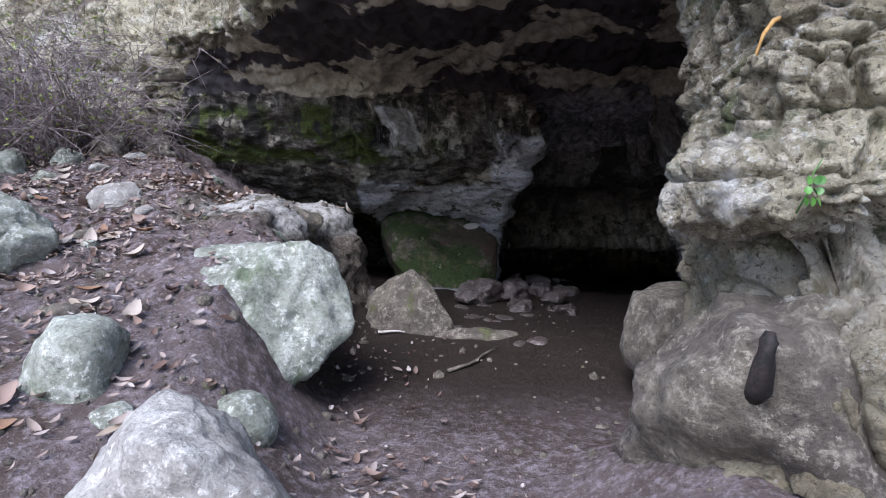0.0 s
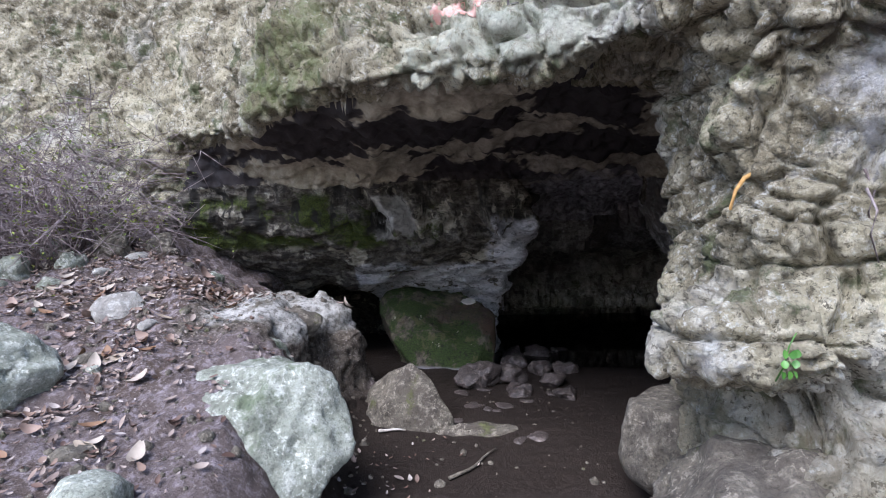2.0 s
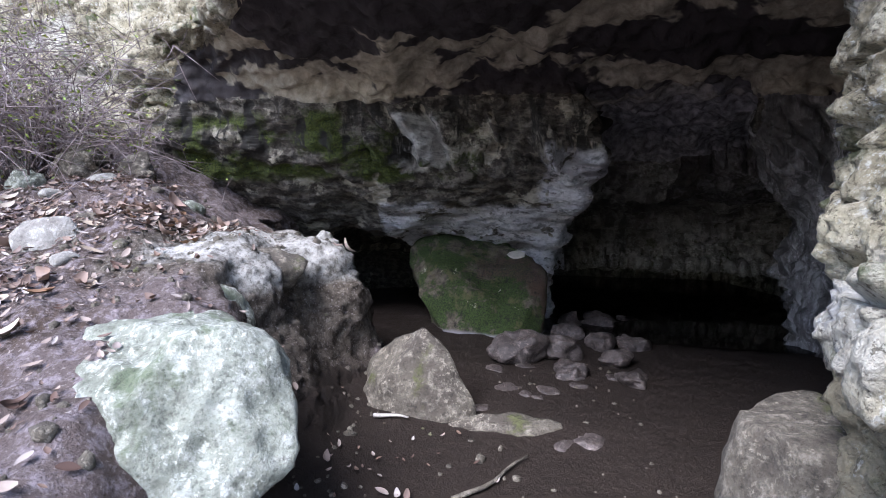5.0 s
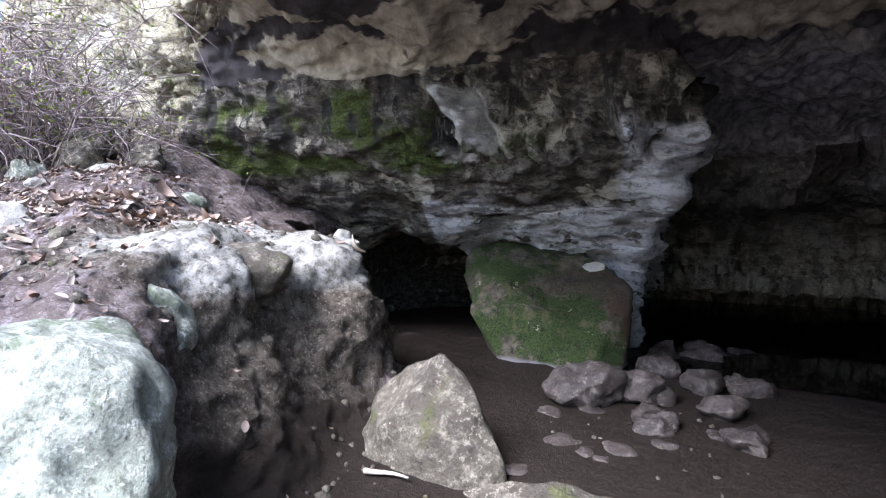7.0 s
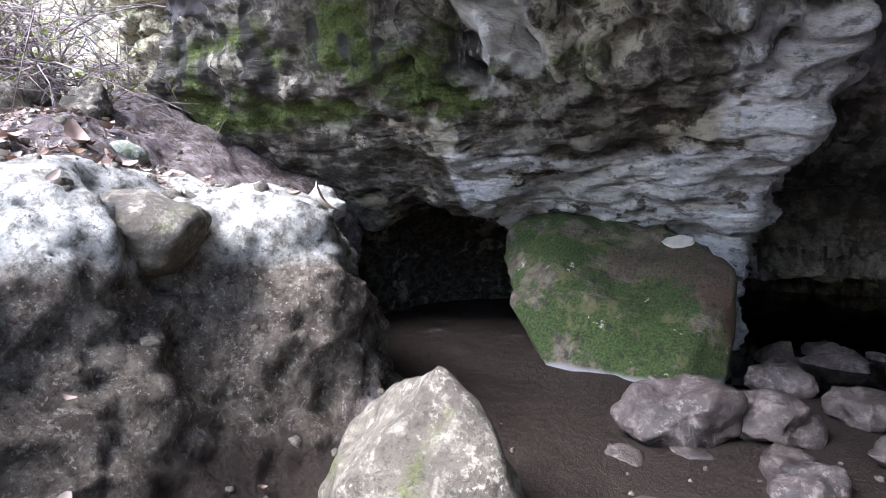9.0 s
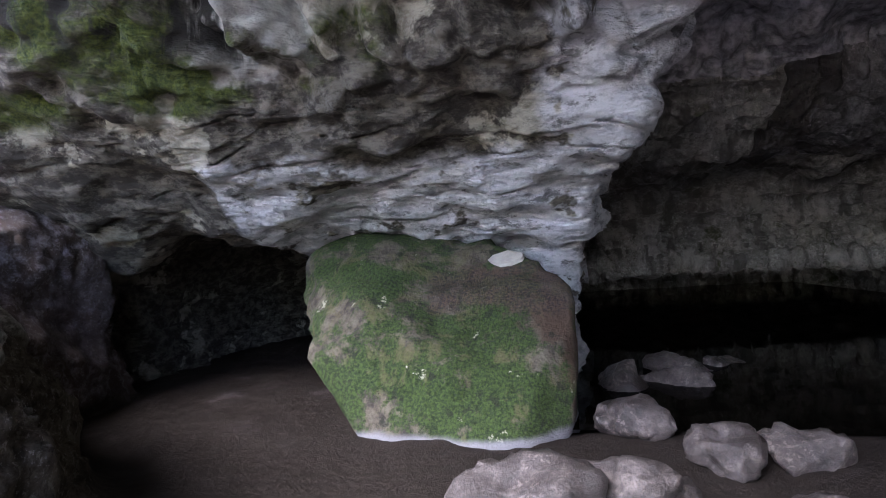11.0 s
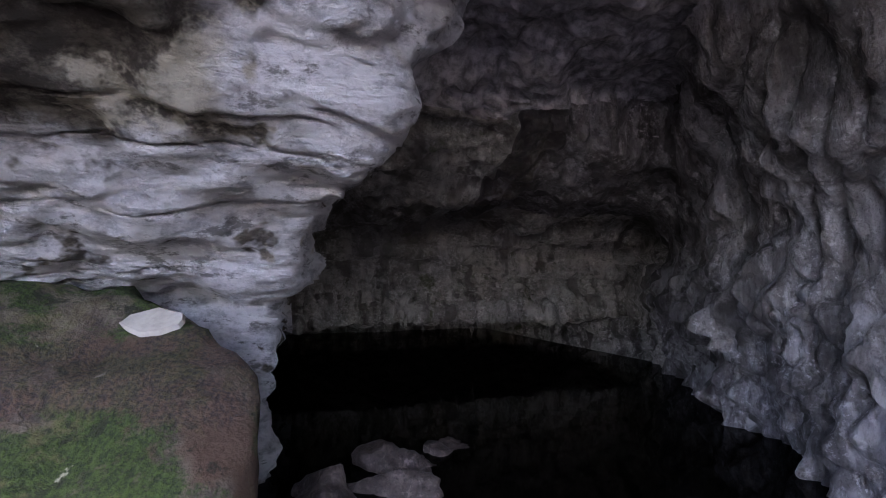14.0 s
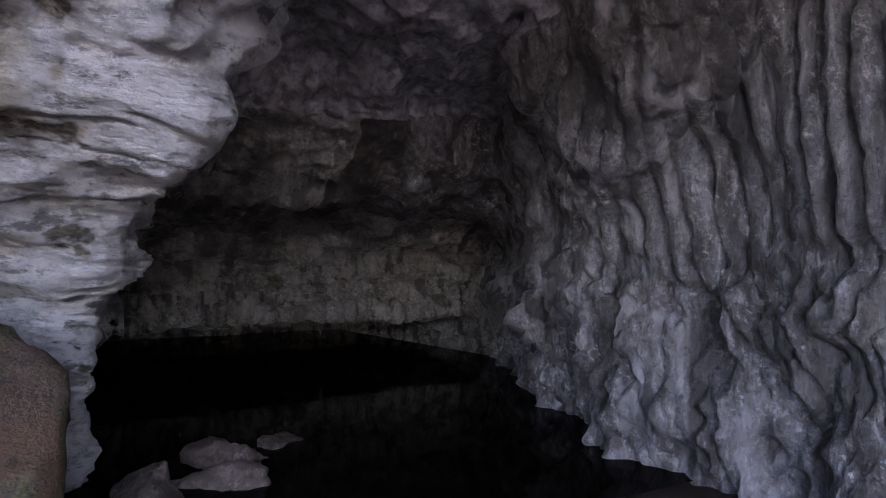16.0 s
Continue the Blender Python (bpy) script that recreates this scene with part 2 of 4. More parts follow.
def ground_material():
    m, t, b = material("damp_earth")
    fine = noise_of(t, 14, 8, 0.72)
    grit = noise_of(t, 70, 5, 0.7)
    big = noise_of(t, 1.1, 5, 0.6)
    earth = mix(t, span(t, big, 0.35, 0.65), (0.09, 0.065, 0.05), (0.17, 0.135, 0.125))
    earth = mix(t, span(t, fine, 0.45, 0.68), earth, (0.34, 0.29, 0.30))
    crest = arith(t, "MULTIPLY", zone(t, "X", -2.3, -0.7, 0.12, 0.7), zone(t, "Y", 4.7, 8.0, 0.15, 0.6))
    clay = mix(t, span(t, fine, 0.36, 0.66), (0.055, 0.043, 0.033), (0.185, 0.155, 0.12))
    clay = mix(t, arith(t, "MULTIPLY", span(t, noise_of(t, 22, 6, 0.75, (1, 1, 1), (3, 7, 2)), 0.56, 0.63), 0.6), clay, (0.3, 0.27, 0.22))
    col = mix(t, crest, earth, clay)
    cap = arith(t, "MULTIPLY", arith(t, "MULTIPLY", zone(t, "Z", 0.74, 3.0, 0.05, 0.3), zone(t, "X", -2.1, -0.5, 0.12, 0.6)), zone(t, "Y", 5.0, 7.6, 0.12, 0.6))
    crust = mix(t, span(t, fine, 0.34, 0.6), (0.13, 0.12, 0.1), (0.55, 0.53, 0.48))
    crust = mix(t, arith(t, "MULTIPLY", span(t, noise_of(t, 3.5, 6, 0.7, (1, 1, 1), (1, 2, 9)), 0.55, 0.62), 0.6), crust, (0.1, 0.085, 0.05))
    col = mix(t, cap, col, crust)
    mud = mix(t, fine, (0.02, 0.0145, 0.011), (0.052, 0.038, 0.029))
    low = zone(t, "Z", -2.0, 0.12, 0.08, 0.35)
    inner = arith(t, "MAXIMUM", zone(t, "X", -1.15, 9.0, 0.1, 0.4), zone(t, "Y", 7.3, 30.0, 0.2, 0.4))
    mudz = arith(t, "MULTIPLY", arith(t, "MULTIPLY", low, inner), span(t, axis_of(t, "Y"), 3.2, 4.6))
    col = mix(t, arith(t, "MULTIPLY", span(t, grit, 0.55, 0.7), 0.35), col, (0.04, 0.03, 0.025))
    bits = noise_of(t, 38, 6, 0.75, (1, 1, 1), (4, 4, 4))
    col = mix(t, arith(t, "MULTIPLY", span(t, bits, 0.57, 0.63), 0.6), col, (0.42, 0.37, 0.34))
    col = mix(t, arith(t, "MULTIPLY", span(t, bits, 0.37, 0.43, 1, 0), 0.6), col, (0.03, 0.022, 0.018))
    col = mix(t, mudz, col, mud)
    t.links.new(col, b.inputs["Base Color"])
    t.links.new(arith(t, "SUBTRACT", 0.92, arith(t, "MULTIPLY", mudz, 0.25)), b.inputs["Roughness"])
    h = arith(t, "ADD", fine, arith(t, "MULTIPLY", grit, 0.35))
    b.inputs["Specular IOR Level"].default_value = 0.2
    bump(t, b, h, 0.9, 0.055)
    return m


def boulder_moss_material():
    m, t, b = material("mossy_boulder_stone")
    fine = noise_of(t, 10, 8, 0.7)
    grit = noise_of(t, 60, 4, 0.7)
    stone = mix(t, span(t, fine, 0.36, 0.62), (0.045, 0.034, 0.028), (0.16, 0.135, 0.095))
    moss = mix(t, span(t, grit, 0.3, 0.7), (0.01, 0.02, 0.004), (0.06, 0.095, 0.016))
    mm = span(t, noise_of(t, 2.4, 8, 0.72, (1, 1, 1), (2, 9, 4)), 0.44, 0.52)
    rust = span(t, noise_of(t, 2.0, 4, 0.6, (1, 1, 1), (1, 1, 6)), 0.52, 0.62)
    col = mix(t, mm, mix(t, arith(t, "MULTIPLY", rust, zone(t, "X", 0.2, 2, 0.1, 0.3)), stone, (0.085, 0.052, 0.032)), moss)
    col = mix(t, arith(t, "MULTIPLY", span(t, noise_of(t, 6, 7, 0.7, (1, 1, 0.5), (3, 3, 8)), 0.52, 0.62), 0.5), col, (0.15, 0.13, 0.06))
    col = mix(t, arith(t, "MULTIPLY", span(t, noise_of(t, 9, 6, 0.75, (1, 1, 1), (7, 1, 8)), 0.36, 0.44, 1, 0), 0.8), col, (0.012, 0.014, 0.006))
    col = mix(t, span(t, noise_of(t, 7, 5, 0.7, (1, 1, 1), (5, 5, 5)), 0.64, 0.7), col, (0.42, 0.4, 0.3))
    brown = arith(t, "MULTIPLY", zone(t, "X", -0.1, 1.2, 0.05, 0.9), zone(t, "Z", 0.6, 0.86, 0.03, 0.5))
    brown = arith(t, "MULTIPLY", brown, span(t, fine, 0.3, 0.6, 1.0, 0.55))
    col = mix(t, brown, col, mix(t, span(t, grit, 0.35, 0.65), (0.035, 0.026, 0.024), (0.12, 0.075, 0.05)))
    base = zone(t, "Z", -1, 0.035, 0.02, 0.08)
    col = mix(t, base, col, (0.26, 0.25, 0.26))
    t.links.new(col, b.inputs["Base Color"])
    b.inputs["Roughness"].default_value = 0.8
    bump(t, b, arith(t, "ADD", fine, arith(t, "MULTIPLY", grit, 0.4)), 0.9, 0.035)
    return m


CLIFF = stone_material("weathered_limestone", (0.86, 0.80, 0.62), (0.64, 0.58, 0.40), (0.25, 0.21, 0.13), 0.85, 0.92, 0.1, (1, 1, 0.8), (0.13, 0.16, 0.06), 0.3, (0.72, 0.72, 0.69), (((1.85, 2.25, 1.75, 2.35), (0.8, 0.8, 0.82)), ((1.15, 1.3, 0.9, 1.08), (0.78, 0.78, 0.76)), ((-1.9, -0.9, 2.85, 3.7), (0.14, 0.17, 0.05)), ((0.9, 5.0, -1.5, 0.7), (0.22, 0.185, 0.12)), ((-0.2, 1.1, 2.7, 3.2), (0.6, 0.62, 0.5))), None, True)
WALL_LEFT = wall_left_material()
CEILING = ceiling_material()
FLOW = stone_material("grey_flowstone", (0.56, 0.54, 0.55), (0.36, 0.345, 0.345), (0.15, 0.14, 0.135), 0.5, 0.75, 0.06, (1.6, 1.6, 0.45), None, 0, (0.2, 0.18, 0.13), (((2.0, 3.02, 1.4, 2.3), (0.06, 0.04, 0.025)),), (1.5, 1.5, 0.22))
BACK = stone_material("dim_layered_limestone", (0.72, 0.69, 0.64), (0.54, 0.515, 0.47), (0.25, 0.235, 0.21), 0.5, 0.8, 0.06, (0.9, 0.9, 1.2), (0.10, 0.12, 0.04), 0.12, None, (), (1.3, 1.3, 0.3))
EARTH = ground_material()
GREYROCK = stone_material("grey_green_boulder", (0.66, 0.67, 0.59), (0.40, 0.42, 0.34), (0.18, 0.19, 0.14), 0.5, 0.9, 0.03, (1, 1, 1), (0.16, 0.20, 0.11), 0.25)
PALEROCK = stone_material("pale_limestone_rock", (0.66, 0.64, 0.58), (0.45, 0.43, 0.38), (0.24, 0.22, 0.19), 0.4, 0.9, 0.03)
BROWNROCK = stone_material("earthy_brown_rock", (0.36, 0.32, 0.25), (0.17, 0.148, 0.11), (0.085, 0.07, 0.055), 0.5, 0.92, 0.04, (1, 1, 1), (0.14, 0.15, 0.05), 0.15)
WETROCK = stone_material("wet_stream_stone", (0.22, 0.18, 0.16), (0.1, 0.08, 0.07), (0.035, 0.028, 0.025), 0.4, 0.42, 0.02)
MOSSROCK = boulder_moss_material()


# ---------------------------------------------------------------- the rock mass, as a field
def cliff_line(x):
    return ramp(x, [-9, -4.2, -2.5, -1.4, 0.1, 1.1, 1.5, 2.6, 7], [8.6, 7.4, 6.3, 4.75, 3.95, 3.4, 2.8, 2.15, 1.2])


def air_field(x, y, z):
    """Below zero in the open air and in the cave."""
    front = (y - cliff_line(x) + 0.18 * np.clip((z - 2.35 - 0.1 * np.sin(3 * x)) / 0.15, 0, 1) * np.clip((x - 1.0) / 0.4, 0, 1) - 0.27 * np.maximum(z - 3.0, 0) - 0.3 * np.clip(0.9 - z, -0.4, 0) * (x > 1.2)) * 0.78
    lower = np.interp(z, [-0.7, 0.5, 0.95, 1.2, 1.45, 1.75, 2.1, 2.8], [9.5, 9.4, 9.15, 8.5, 7.95, 7.5, 7.2, 6.95])
    lower = lower - 0.2 * np.clip((x - 0.35) / 0.5, 0, 1) * np.clip((1.35 - z) / 0.5, 0, 1)
    wall = (y - lower - 0.12 * np.maximum(-x - 2.0, 0)) * 0.85
    roof = z - (2.72 - 0.05 * np.maximum(y - 5, 0) + 0.06 * np.sin(x * 1.7 + y) + 0.2 * np.clip(-x - 1.8, 0, 1.5) + 0.07)
    right = (x - np.interp(y, [2, 3.3, 4.0, 5, 6.5, 8.5], [1.46, 1.5, 1.63, 2.5, 3.2, 3.4])) * 0.9
    hall = soft_max(soft_max(wall, roof, 0.25), soft_max(right, -(x + 5.2), 0.3), 0.2)
    hall = soft_max(hall, 2.2 - y, 0.1)
    side = np.interp(y, [6.6, 7.4, 8.2, 9.0, 11, 13], [0.8, 0.84, 0.96, 0.85, 0.7, 0.8]) + 0.24 * np.clip(z - 0.9, 0, 0.9) - 0.2 * np.clip(z - 1.9, 0, 1)
    top = z - np.interp(y, [6.5, 8.5, 9.8, 10.05, 10.5, 12.4, 12.8], [2.65, 2.55, 2.35, 2.02, 1.85, 1.62, 1.5]) - 0.16 * np.clip(x - 2.3, 0, 3) * (y < 9.9)
    flow = (x - np.interp(y, [6.0, 7.3, 8.3, 10, 12, 13], [2.9, 2.95, 3.35, 4.3, 5.6, 6.2]) - np.interp(z, [0, 0.4, 0.8, 1.4, 2.2], [0.08, 0.02, -0.12, 0.02, -0.38])) * 0.75
    far = y - np.interp(z, [-0.7, 0.44, 0.5, 1.0, 1.6], [17.3, 17.2, 12.9, 13.1, 12.6])
    chamber = soft_max(soft_max(side - x, flow, 0.2), soft_max(top, far, 0.2), 0.15)
    chamber = soft_max(chamber, 6.0 - y, 0.2)
    hole = (np.sqrt(((x + 1.85) / 1.0) ** 2 + ((y - 9.8) / 2.8) ** 2 + ((z - 0.3) / 1.0) ** 2) - 1) * 0.9
    air = soft_min(soft_min(hall, chamber, 0.18), hole, 0.12)
    air = soft_min(air, front, 0.1)
    # the jutting nose of the pillar and its foot
    nose = (np.sqrt(((x - 1.62) / 0.55) ** 2 + ((y - 2.85) / 0.55) ** 2 + ((z - 1.0) / 0.3) ** 2) - 1) * 0.32
    foot = (np.sqrt(((x - 2.0) / 0.8) ** 2 + ((y - 2.7) / 0.8) ** 2 + ((z + 0.1) / 0.9) ** 2) - 1) * 0.8
    return soft_max(soft_max(air, -nose, 0.06), -foot, 0.1)


def surface(field, lo, hi, cell):
    """Naive surface nets: a quad mesh of the zero level of the field."""
    axes = [np.arange(a, b, cell) for a, b in zip(lo, hi)]
    n = [len(a) for a in axes]
    g = np.empty(n, np.float32)
    yy, zz = np.meshgrid(axes[1], axes[2], indexing="ij")
    for i, x in enumerate(axes[0]):
        g[i] = field(np.full(yy.size, x), yy.ravel(), zz.ravel()).reshape(yy.shape)
    inside = g < 0
    corner = [(a, b, c) for a in (0, 1) for b in (0, 1) for c in (0, 1)]

    def cut(arr, o):
        return arr[o[0]:n[0] - 1 + o[0], o[1]:n[1] - 1 + o[1], o[2]:n[2] - 1 + o[2]]

    count = sum(cut(inside, o).astype(np.int8) for o in corner)
    cells = np.argwhere((count > 0) & (count < 8))
    index = -np.ones([k - 1 for k in n], np.int64)
    index[tuple(cells.T)] = np.arange(len(cells))
    acc, num = np.zeros((len(cells), 3)), np.zeros(len(cells))
    for o in corner:
        for ax in range(3):
            if o[ax]:
                continue
            e = list(o)
            e[ax] = 1
            va = g[tuple((cells + o).T)]
            vb = g[tuple((cells + e).T)]
            hit = (va < 0) != (vb < 0)
            f = np.where(hit, va / np.where(hit, va - vb, 1), 0)
            p = cells + np.array(o, float)
            p[:, ax] += f
            acc += p * hit[:, None]
            num += hit
    verts = acc / num[:, None] * cell + np.array(lo)
    quads = []
    for ax in range(3):
        b, c = (ax + 1) % 3, (ax + 2) % 3
        sl0, sl1 = [slice(None)] * 3, [slice(None)] * 3
        sl0[ax], sl1[ax] = slice(0, n[ax] - 1), slice(1, n[ax])
        change = inside[tuple(sl0)] != inside[tuple(sl1)]
        e = np.argwhere(change)
        e = e[(e[:, b] > 0) & (e[:, c] > 0) & (e[:, b] < n[b] - 1) & (e[:, c] < n[c] - 1)]
        flip = ~inside[tuple(e.T)]
        db, dc = np.eye(3, dtype=int)[b], np.eye(3, dtype=int)[c]
        q = np.stack([index[tuple((e - k).T)] for k in (0 * db, db, db + dc, dc)], 1)
        q[flip] = q[flip][:, ::-1]
        quads.append(q)
    return verts, np.concatenate(quads)


def refine(verts, quads):
    """Split every quad in four."""
    edges = np.sort(np.stack([quads, np.roll(quads, -1, 1)], 2).reshape(-1, 2), 1)
    key, inv = np.unique(edges[:, 0] * len(verts) + edges[:, 1], return_inverse=True)
    mid = 0.5 * (verts[key // len(verts)] + verts[key % len(verts)])
    em = inv.reshape(-1, 4) + len(verts)
    cm = np.arange(len(quads)) + len(verts) + len(mid)
    out = np.concatenate([np.stack([quads[:, k], em[:, k], cm, em[:, k - 1]], 1) for k in range(4)])
    return np.concatenate([verts, mid, verts[quads].mean(1)]), out


def normals_of(verts, quads):
    fn = np.cross(verts[quads[:, 2]] - verts[quads[:, 0]], verts[quads[:, 3]] - verts[quads[:, 1]])
    vn = np.zeros_like(verts)
    for k in range(4):
        for ax in range(3):
            vn[:, ax] += np.bincount(quads[:, k], fn[:, ax], len(verts))
    return vn / np.maximum(np.linalg.norm(vn, axis=1), 1e-9)[:, None], fn


def mesh_object(name, verts, faces, mat):
    used, inv = np.unique(faces, return_inverse=True)
    me = bpy.data.meshes.new(name)
    me.from_pydata(verts[used].tolist(), [], inv.reshape(faces.shape).tolist())
    me.shade_smooth()
    me.materials.append(mat)
    return new(name, me)


V, Q = surface(lambda x, y, z: -air_field(x, y, z), (-8.6, 0.6, -0.9), (7.6, 17.6, 6.6), CELL)
V, Q = refine(V, Q)
N, _ = normals_of(V, Q)
for _ in range(6):
    fn = N[Q].mean(1)
    for ax in range(3):
        N[:, ax] = sum(np.bincount(Q[:, k], fn[:, ax], len(V)) for k in range(4))
    N /= np.maximum(np.linalg.norm(N, axis=1), 1e-9)[:, None]


def cells(p, seed):
    """Distance to the nearest and second nearest of scattered points, and a number for the nearest."""
    i = np.floor(p).astype(np.int64)
    f1, f2, who = np.full(len(p), 9.0), np.full(len(p), 9.0), np.zeros(len(p))
    for a in (-1, 0, 1):
        for b in (-1, 0, 1):
            for c in (-1, 0, 1):
                j = i + (a, b, c)
                h = (j[:, 0] * 374761393 + j[:, 1] * 668265263 + j[:, 2] * 1442695041 + seed * 974711) & 0xFFFFFFFF
                h = ((h ^ (h >> 13)) * 1274126177) & 0xFFFFFFFF
                h = h ^ (h >> 16)
                at = j + np.stack([(h & 1023), (h >> 10) & 1023, (h >> 20) & 1023], 1) / 1023.0
                d = np.linalg.norm(at - p, axis=1)
                near = d < f1
                f2 = np.where(near, f1, np.minimum(f2, d))
                who = np.where(near, (h % 997) / 997.0, who)
                f1 = np.where(near, d, f1)
    return f1, f2, who


def on_cliff(P):
    return (P[:, 1] < cliff_line(P[:, 0]) + 0.35 + 0.27 * np.maximum(P[:, 2] - 3, 0)) | ((P[:, 0] > 1.1) & (P[:, 1] < 4.6))


def relief(P, N):
    """How far the rock stands proud of its smooth shape."""
    x, y, z = P[:, 0], P[:, 1], P[:, 2]
    upright = np.clip(1.5 - 1.5 * np.abs(N[:, 2]), 0, 1)
    flow_w = np.clip((x - 2.6) / 0.5, 0, 1) * np.clip((y - 4.6) / 0.6, 0, 1) * np.clip((12.0 - y) / 0.8, 0, 1)
    back_w = np.clip((y - 8.6) / 0.6, 0, 1) * (x > 0.9) * (1 - flow_w)
    cl = on_cliff(P).astype(float)
    inner = (1 - cl) * (1 - flow_w)
    low_wall = np.clip((z - 0.2) / 0.2, 0, 1) * np.clip((1.75 - z) / 0.2, 0, 1) * inner
    d = fbm(P * 1.3, 3, 3) * 0.12 + fbm(P * 5.0, 3, 9) * (0.05 - 0.03 * low_wall)
    # cliff: blocks parted by cracks
    warp = P + 0.06 * np.stack([fbm(P * 3, 2, 91), fbm(P * 3, 2, 92), fbm(P * 3, 2, 93)], 1)
    f1, f2, who = cells(warp * (4.2, 4.2, 5.5), 5)
    g1, g2, who2 = cells(warp * (10.0, 10.0, 12.0), 6)
    blocks = (who - 0.5) * 0.07 * np.clip((f2 - f1) / 0.2, 0, 1) - np.clip(0.16 - (f2 - f1), 0, 0.16) * 0.35 + (who2 - 0.5) * 0.03 * np.clip((g2 - g1) / 0.2, 0, 1) - np.clip(0.12 - (g2 - g1), 0, 0.12) * 0.14
    cracks = -np.clip(0.1 - np.abs(fbm(P * (1.6, 1.6, 0.7), 3, 53)), 0, 0.1) * 1.1 - np.clip(0.08 - np.abs(fbm(P * (0.7, 0.7, 1.9), 3, 55)), 0, 0.08) * 1.1
    d = d + cl * (fbm(P * 2.4, 5, 51, 0.6) * 0.06 + cracks + blocks * np.clip(0.7 + 1.2 * fbm(P * 0.9, 2, 58), 0.45, 1))
    # flowstone: long round columns above, shorter drapery and bulbs below
    along = 2.8 * np.arctan2(x - 1.2, y - 6.6) + 0.04 * fbm(P * (1.2, 1.2, 0.35), 3, 21) + 0.02 * fbm(P * (4, 4, 0.9), 2, 22)
    upper = np.clip((z - 1.0 - 0.25 * fbm(P * 1.5, 2, 24)) / 0.25, 0, 1)
    tall = np.sqrt(np.abs(np.sin(along * math.pi / 0.14))) * np.clip(0.55 + 1.1 * fbm(P * (1.5, 1.5, 0.5), 2, 23), 0.1, 1.0)
    lean = along + 0.16 * fbm(P * (1.6, 1.6, 2.2), 3, 27)
    short = np.sqrt(np.abs(np.sin(lean * math.pi / 0.105))) * np.clip(0.5 + 1.3 * fbm(P * (2.5, 2.5, 2.0), 2, 28), 0.0, 1.0)
    bulbs = np.abs(fbm(P * (3.6, 3.6, 2.0), 3, 25)) * 0.32 + fbm(P * 9, 2, 26) * 0.025
    d = d + flow_w * upright * (upper * (tall * 0.19 - 0.1) + (1 - upper) * (short * 0.12 + bulbs * 0.6 - 0.12) + fbm(P * 14, 2, 29) * 0.014)
    # back wall: ledges above, drapery along the lip
    bands = np.tanh(4 * fbm(P * (0.7, 0.7, 5.5), 3, 31))
    curtain = np.sqrt(np.abs(np.sin((x + 0.3 * y + 0.12 * fbm(P * (2, 2, 0.6), 2, 42)) * math.pi / 0.23))) * np.clip(0.5 + 1.2 * fbm(P * (1.4, 1.4, 0.5), 2, 43), 0, 1)
    d = d + back_w * (upright * curtain * 0.19 * ((z < 1.2) + 0.35 * (z > 1.7)) + bands * (0.03 + 0.05 * np.clip((z - 1.1) / 0.3, 0, 1)))
    # bedded wall: thin beds with open joints
    beds = fbm(P * (0.5, 0.5, 9.0) + (0, 0, 0.6 * 1), 3, 33)
    joints = -np.clip(0.07 - np.abs(beds), 0, 0.07) * 0.55
    c1, c2, cw = cells(warp * (2.6, 2.6, 7.5), 9)
    slabs = (cw - 0.5) * 0.05 * np.clip((c2 - c1) / 0.15, 0, 1)
    d = d + low_wall * (np.tanh(3 * beds) * 0.016 + joints + slabs)
    d = d + inner * (1 - 0.75 * low_wall) * (fbm(P * (2.4, 2.4, 4.0), 4, 65, 0.6) * 0.05 + fbm(P * (6.0, 6.0, 9.0), 2, 66, 0.6) * 0.045)
    hang = inner * (x > -1.2) * (x < 1.6) * np.clip((z - 1.65) / 0.25, 0, 1) * np.clip((2.55 - z) / 0.25, 0, 1) * np.clip((y - 6.3) / 0.3, 0, 1)
    tilt = np.stack([z * 0.5, 0 * x, 0 * x], 1)
    return d + hang * (np.abs(fbm((P + tilt) * (3.2, 3.2, 0.6), 3, 61, 0.4)) * 0.4 - 0.1)


# finer mesh where the walk passes close
mid = V[Q].mean(1)
near = ((mid[:, 0] > -1.7) & (mid[:, 0] < 4.6) & (mid[:, 1] > 6.2) & (mid[:, 1] < 11) & (mid[:, 2] < 2.6) & (mid[:, 2] > -0.2)) | ((mid[:, 0] > 0.7) & (mid[:, 0] < 3.0) & (mid[:, 1] < 4.6) & (mid[:, 2] < 3.2) & (mid[:, 2] > -0.4))
SV, SN = V, N
V = SV + SN * relief(SV, SN)[:, None]
QN = Q[near]
edge = np.sort(np.stack([QN, np.roll(QN, -1, 1)], 2).reshape(-1, 2), 1)
key, times = np.unique(edge[:, 0] * len(SV) + edge[:, 1], return_counts=True)
FV, FQ = refine(SV, QN)
FN, _ = refine(SN, QN)
FN = FN / np.maximum(np.linalg.norm(FN, axis=1), 1e-9)[:, None]
flat, _ = refine(V, QN)
fresh = np.arange(len(SV), len(FV))
moved = flat.copy()
moved[fresh] = FV[fresh] + FN[fresh] * relief(FV[fresh], FN[fresh])[:, None]
rim_edges = len(SV) + np.flatnonzero(times == 1)
moved[rim_edges] = flat[rim_edges]
V, N = moved, FN
Q = np.concatenate([Q[~near], FQ])
is_cliff = on_cliff(np.concatenate([SV, FV[fresh]]))
fc = V[Q].mean(1)
fnz = N[Q].mean(1)[:, 2]
fcl = is_cliff[Q].mean(1) > 0.5
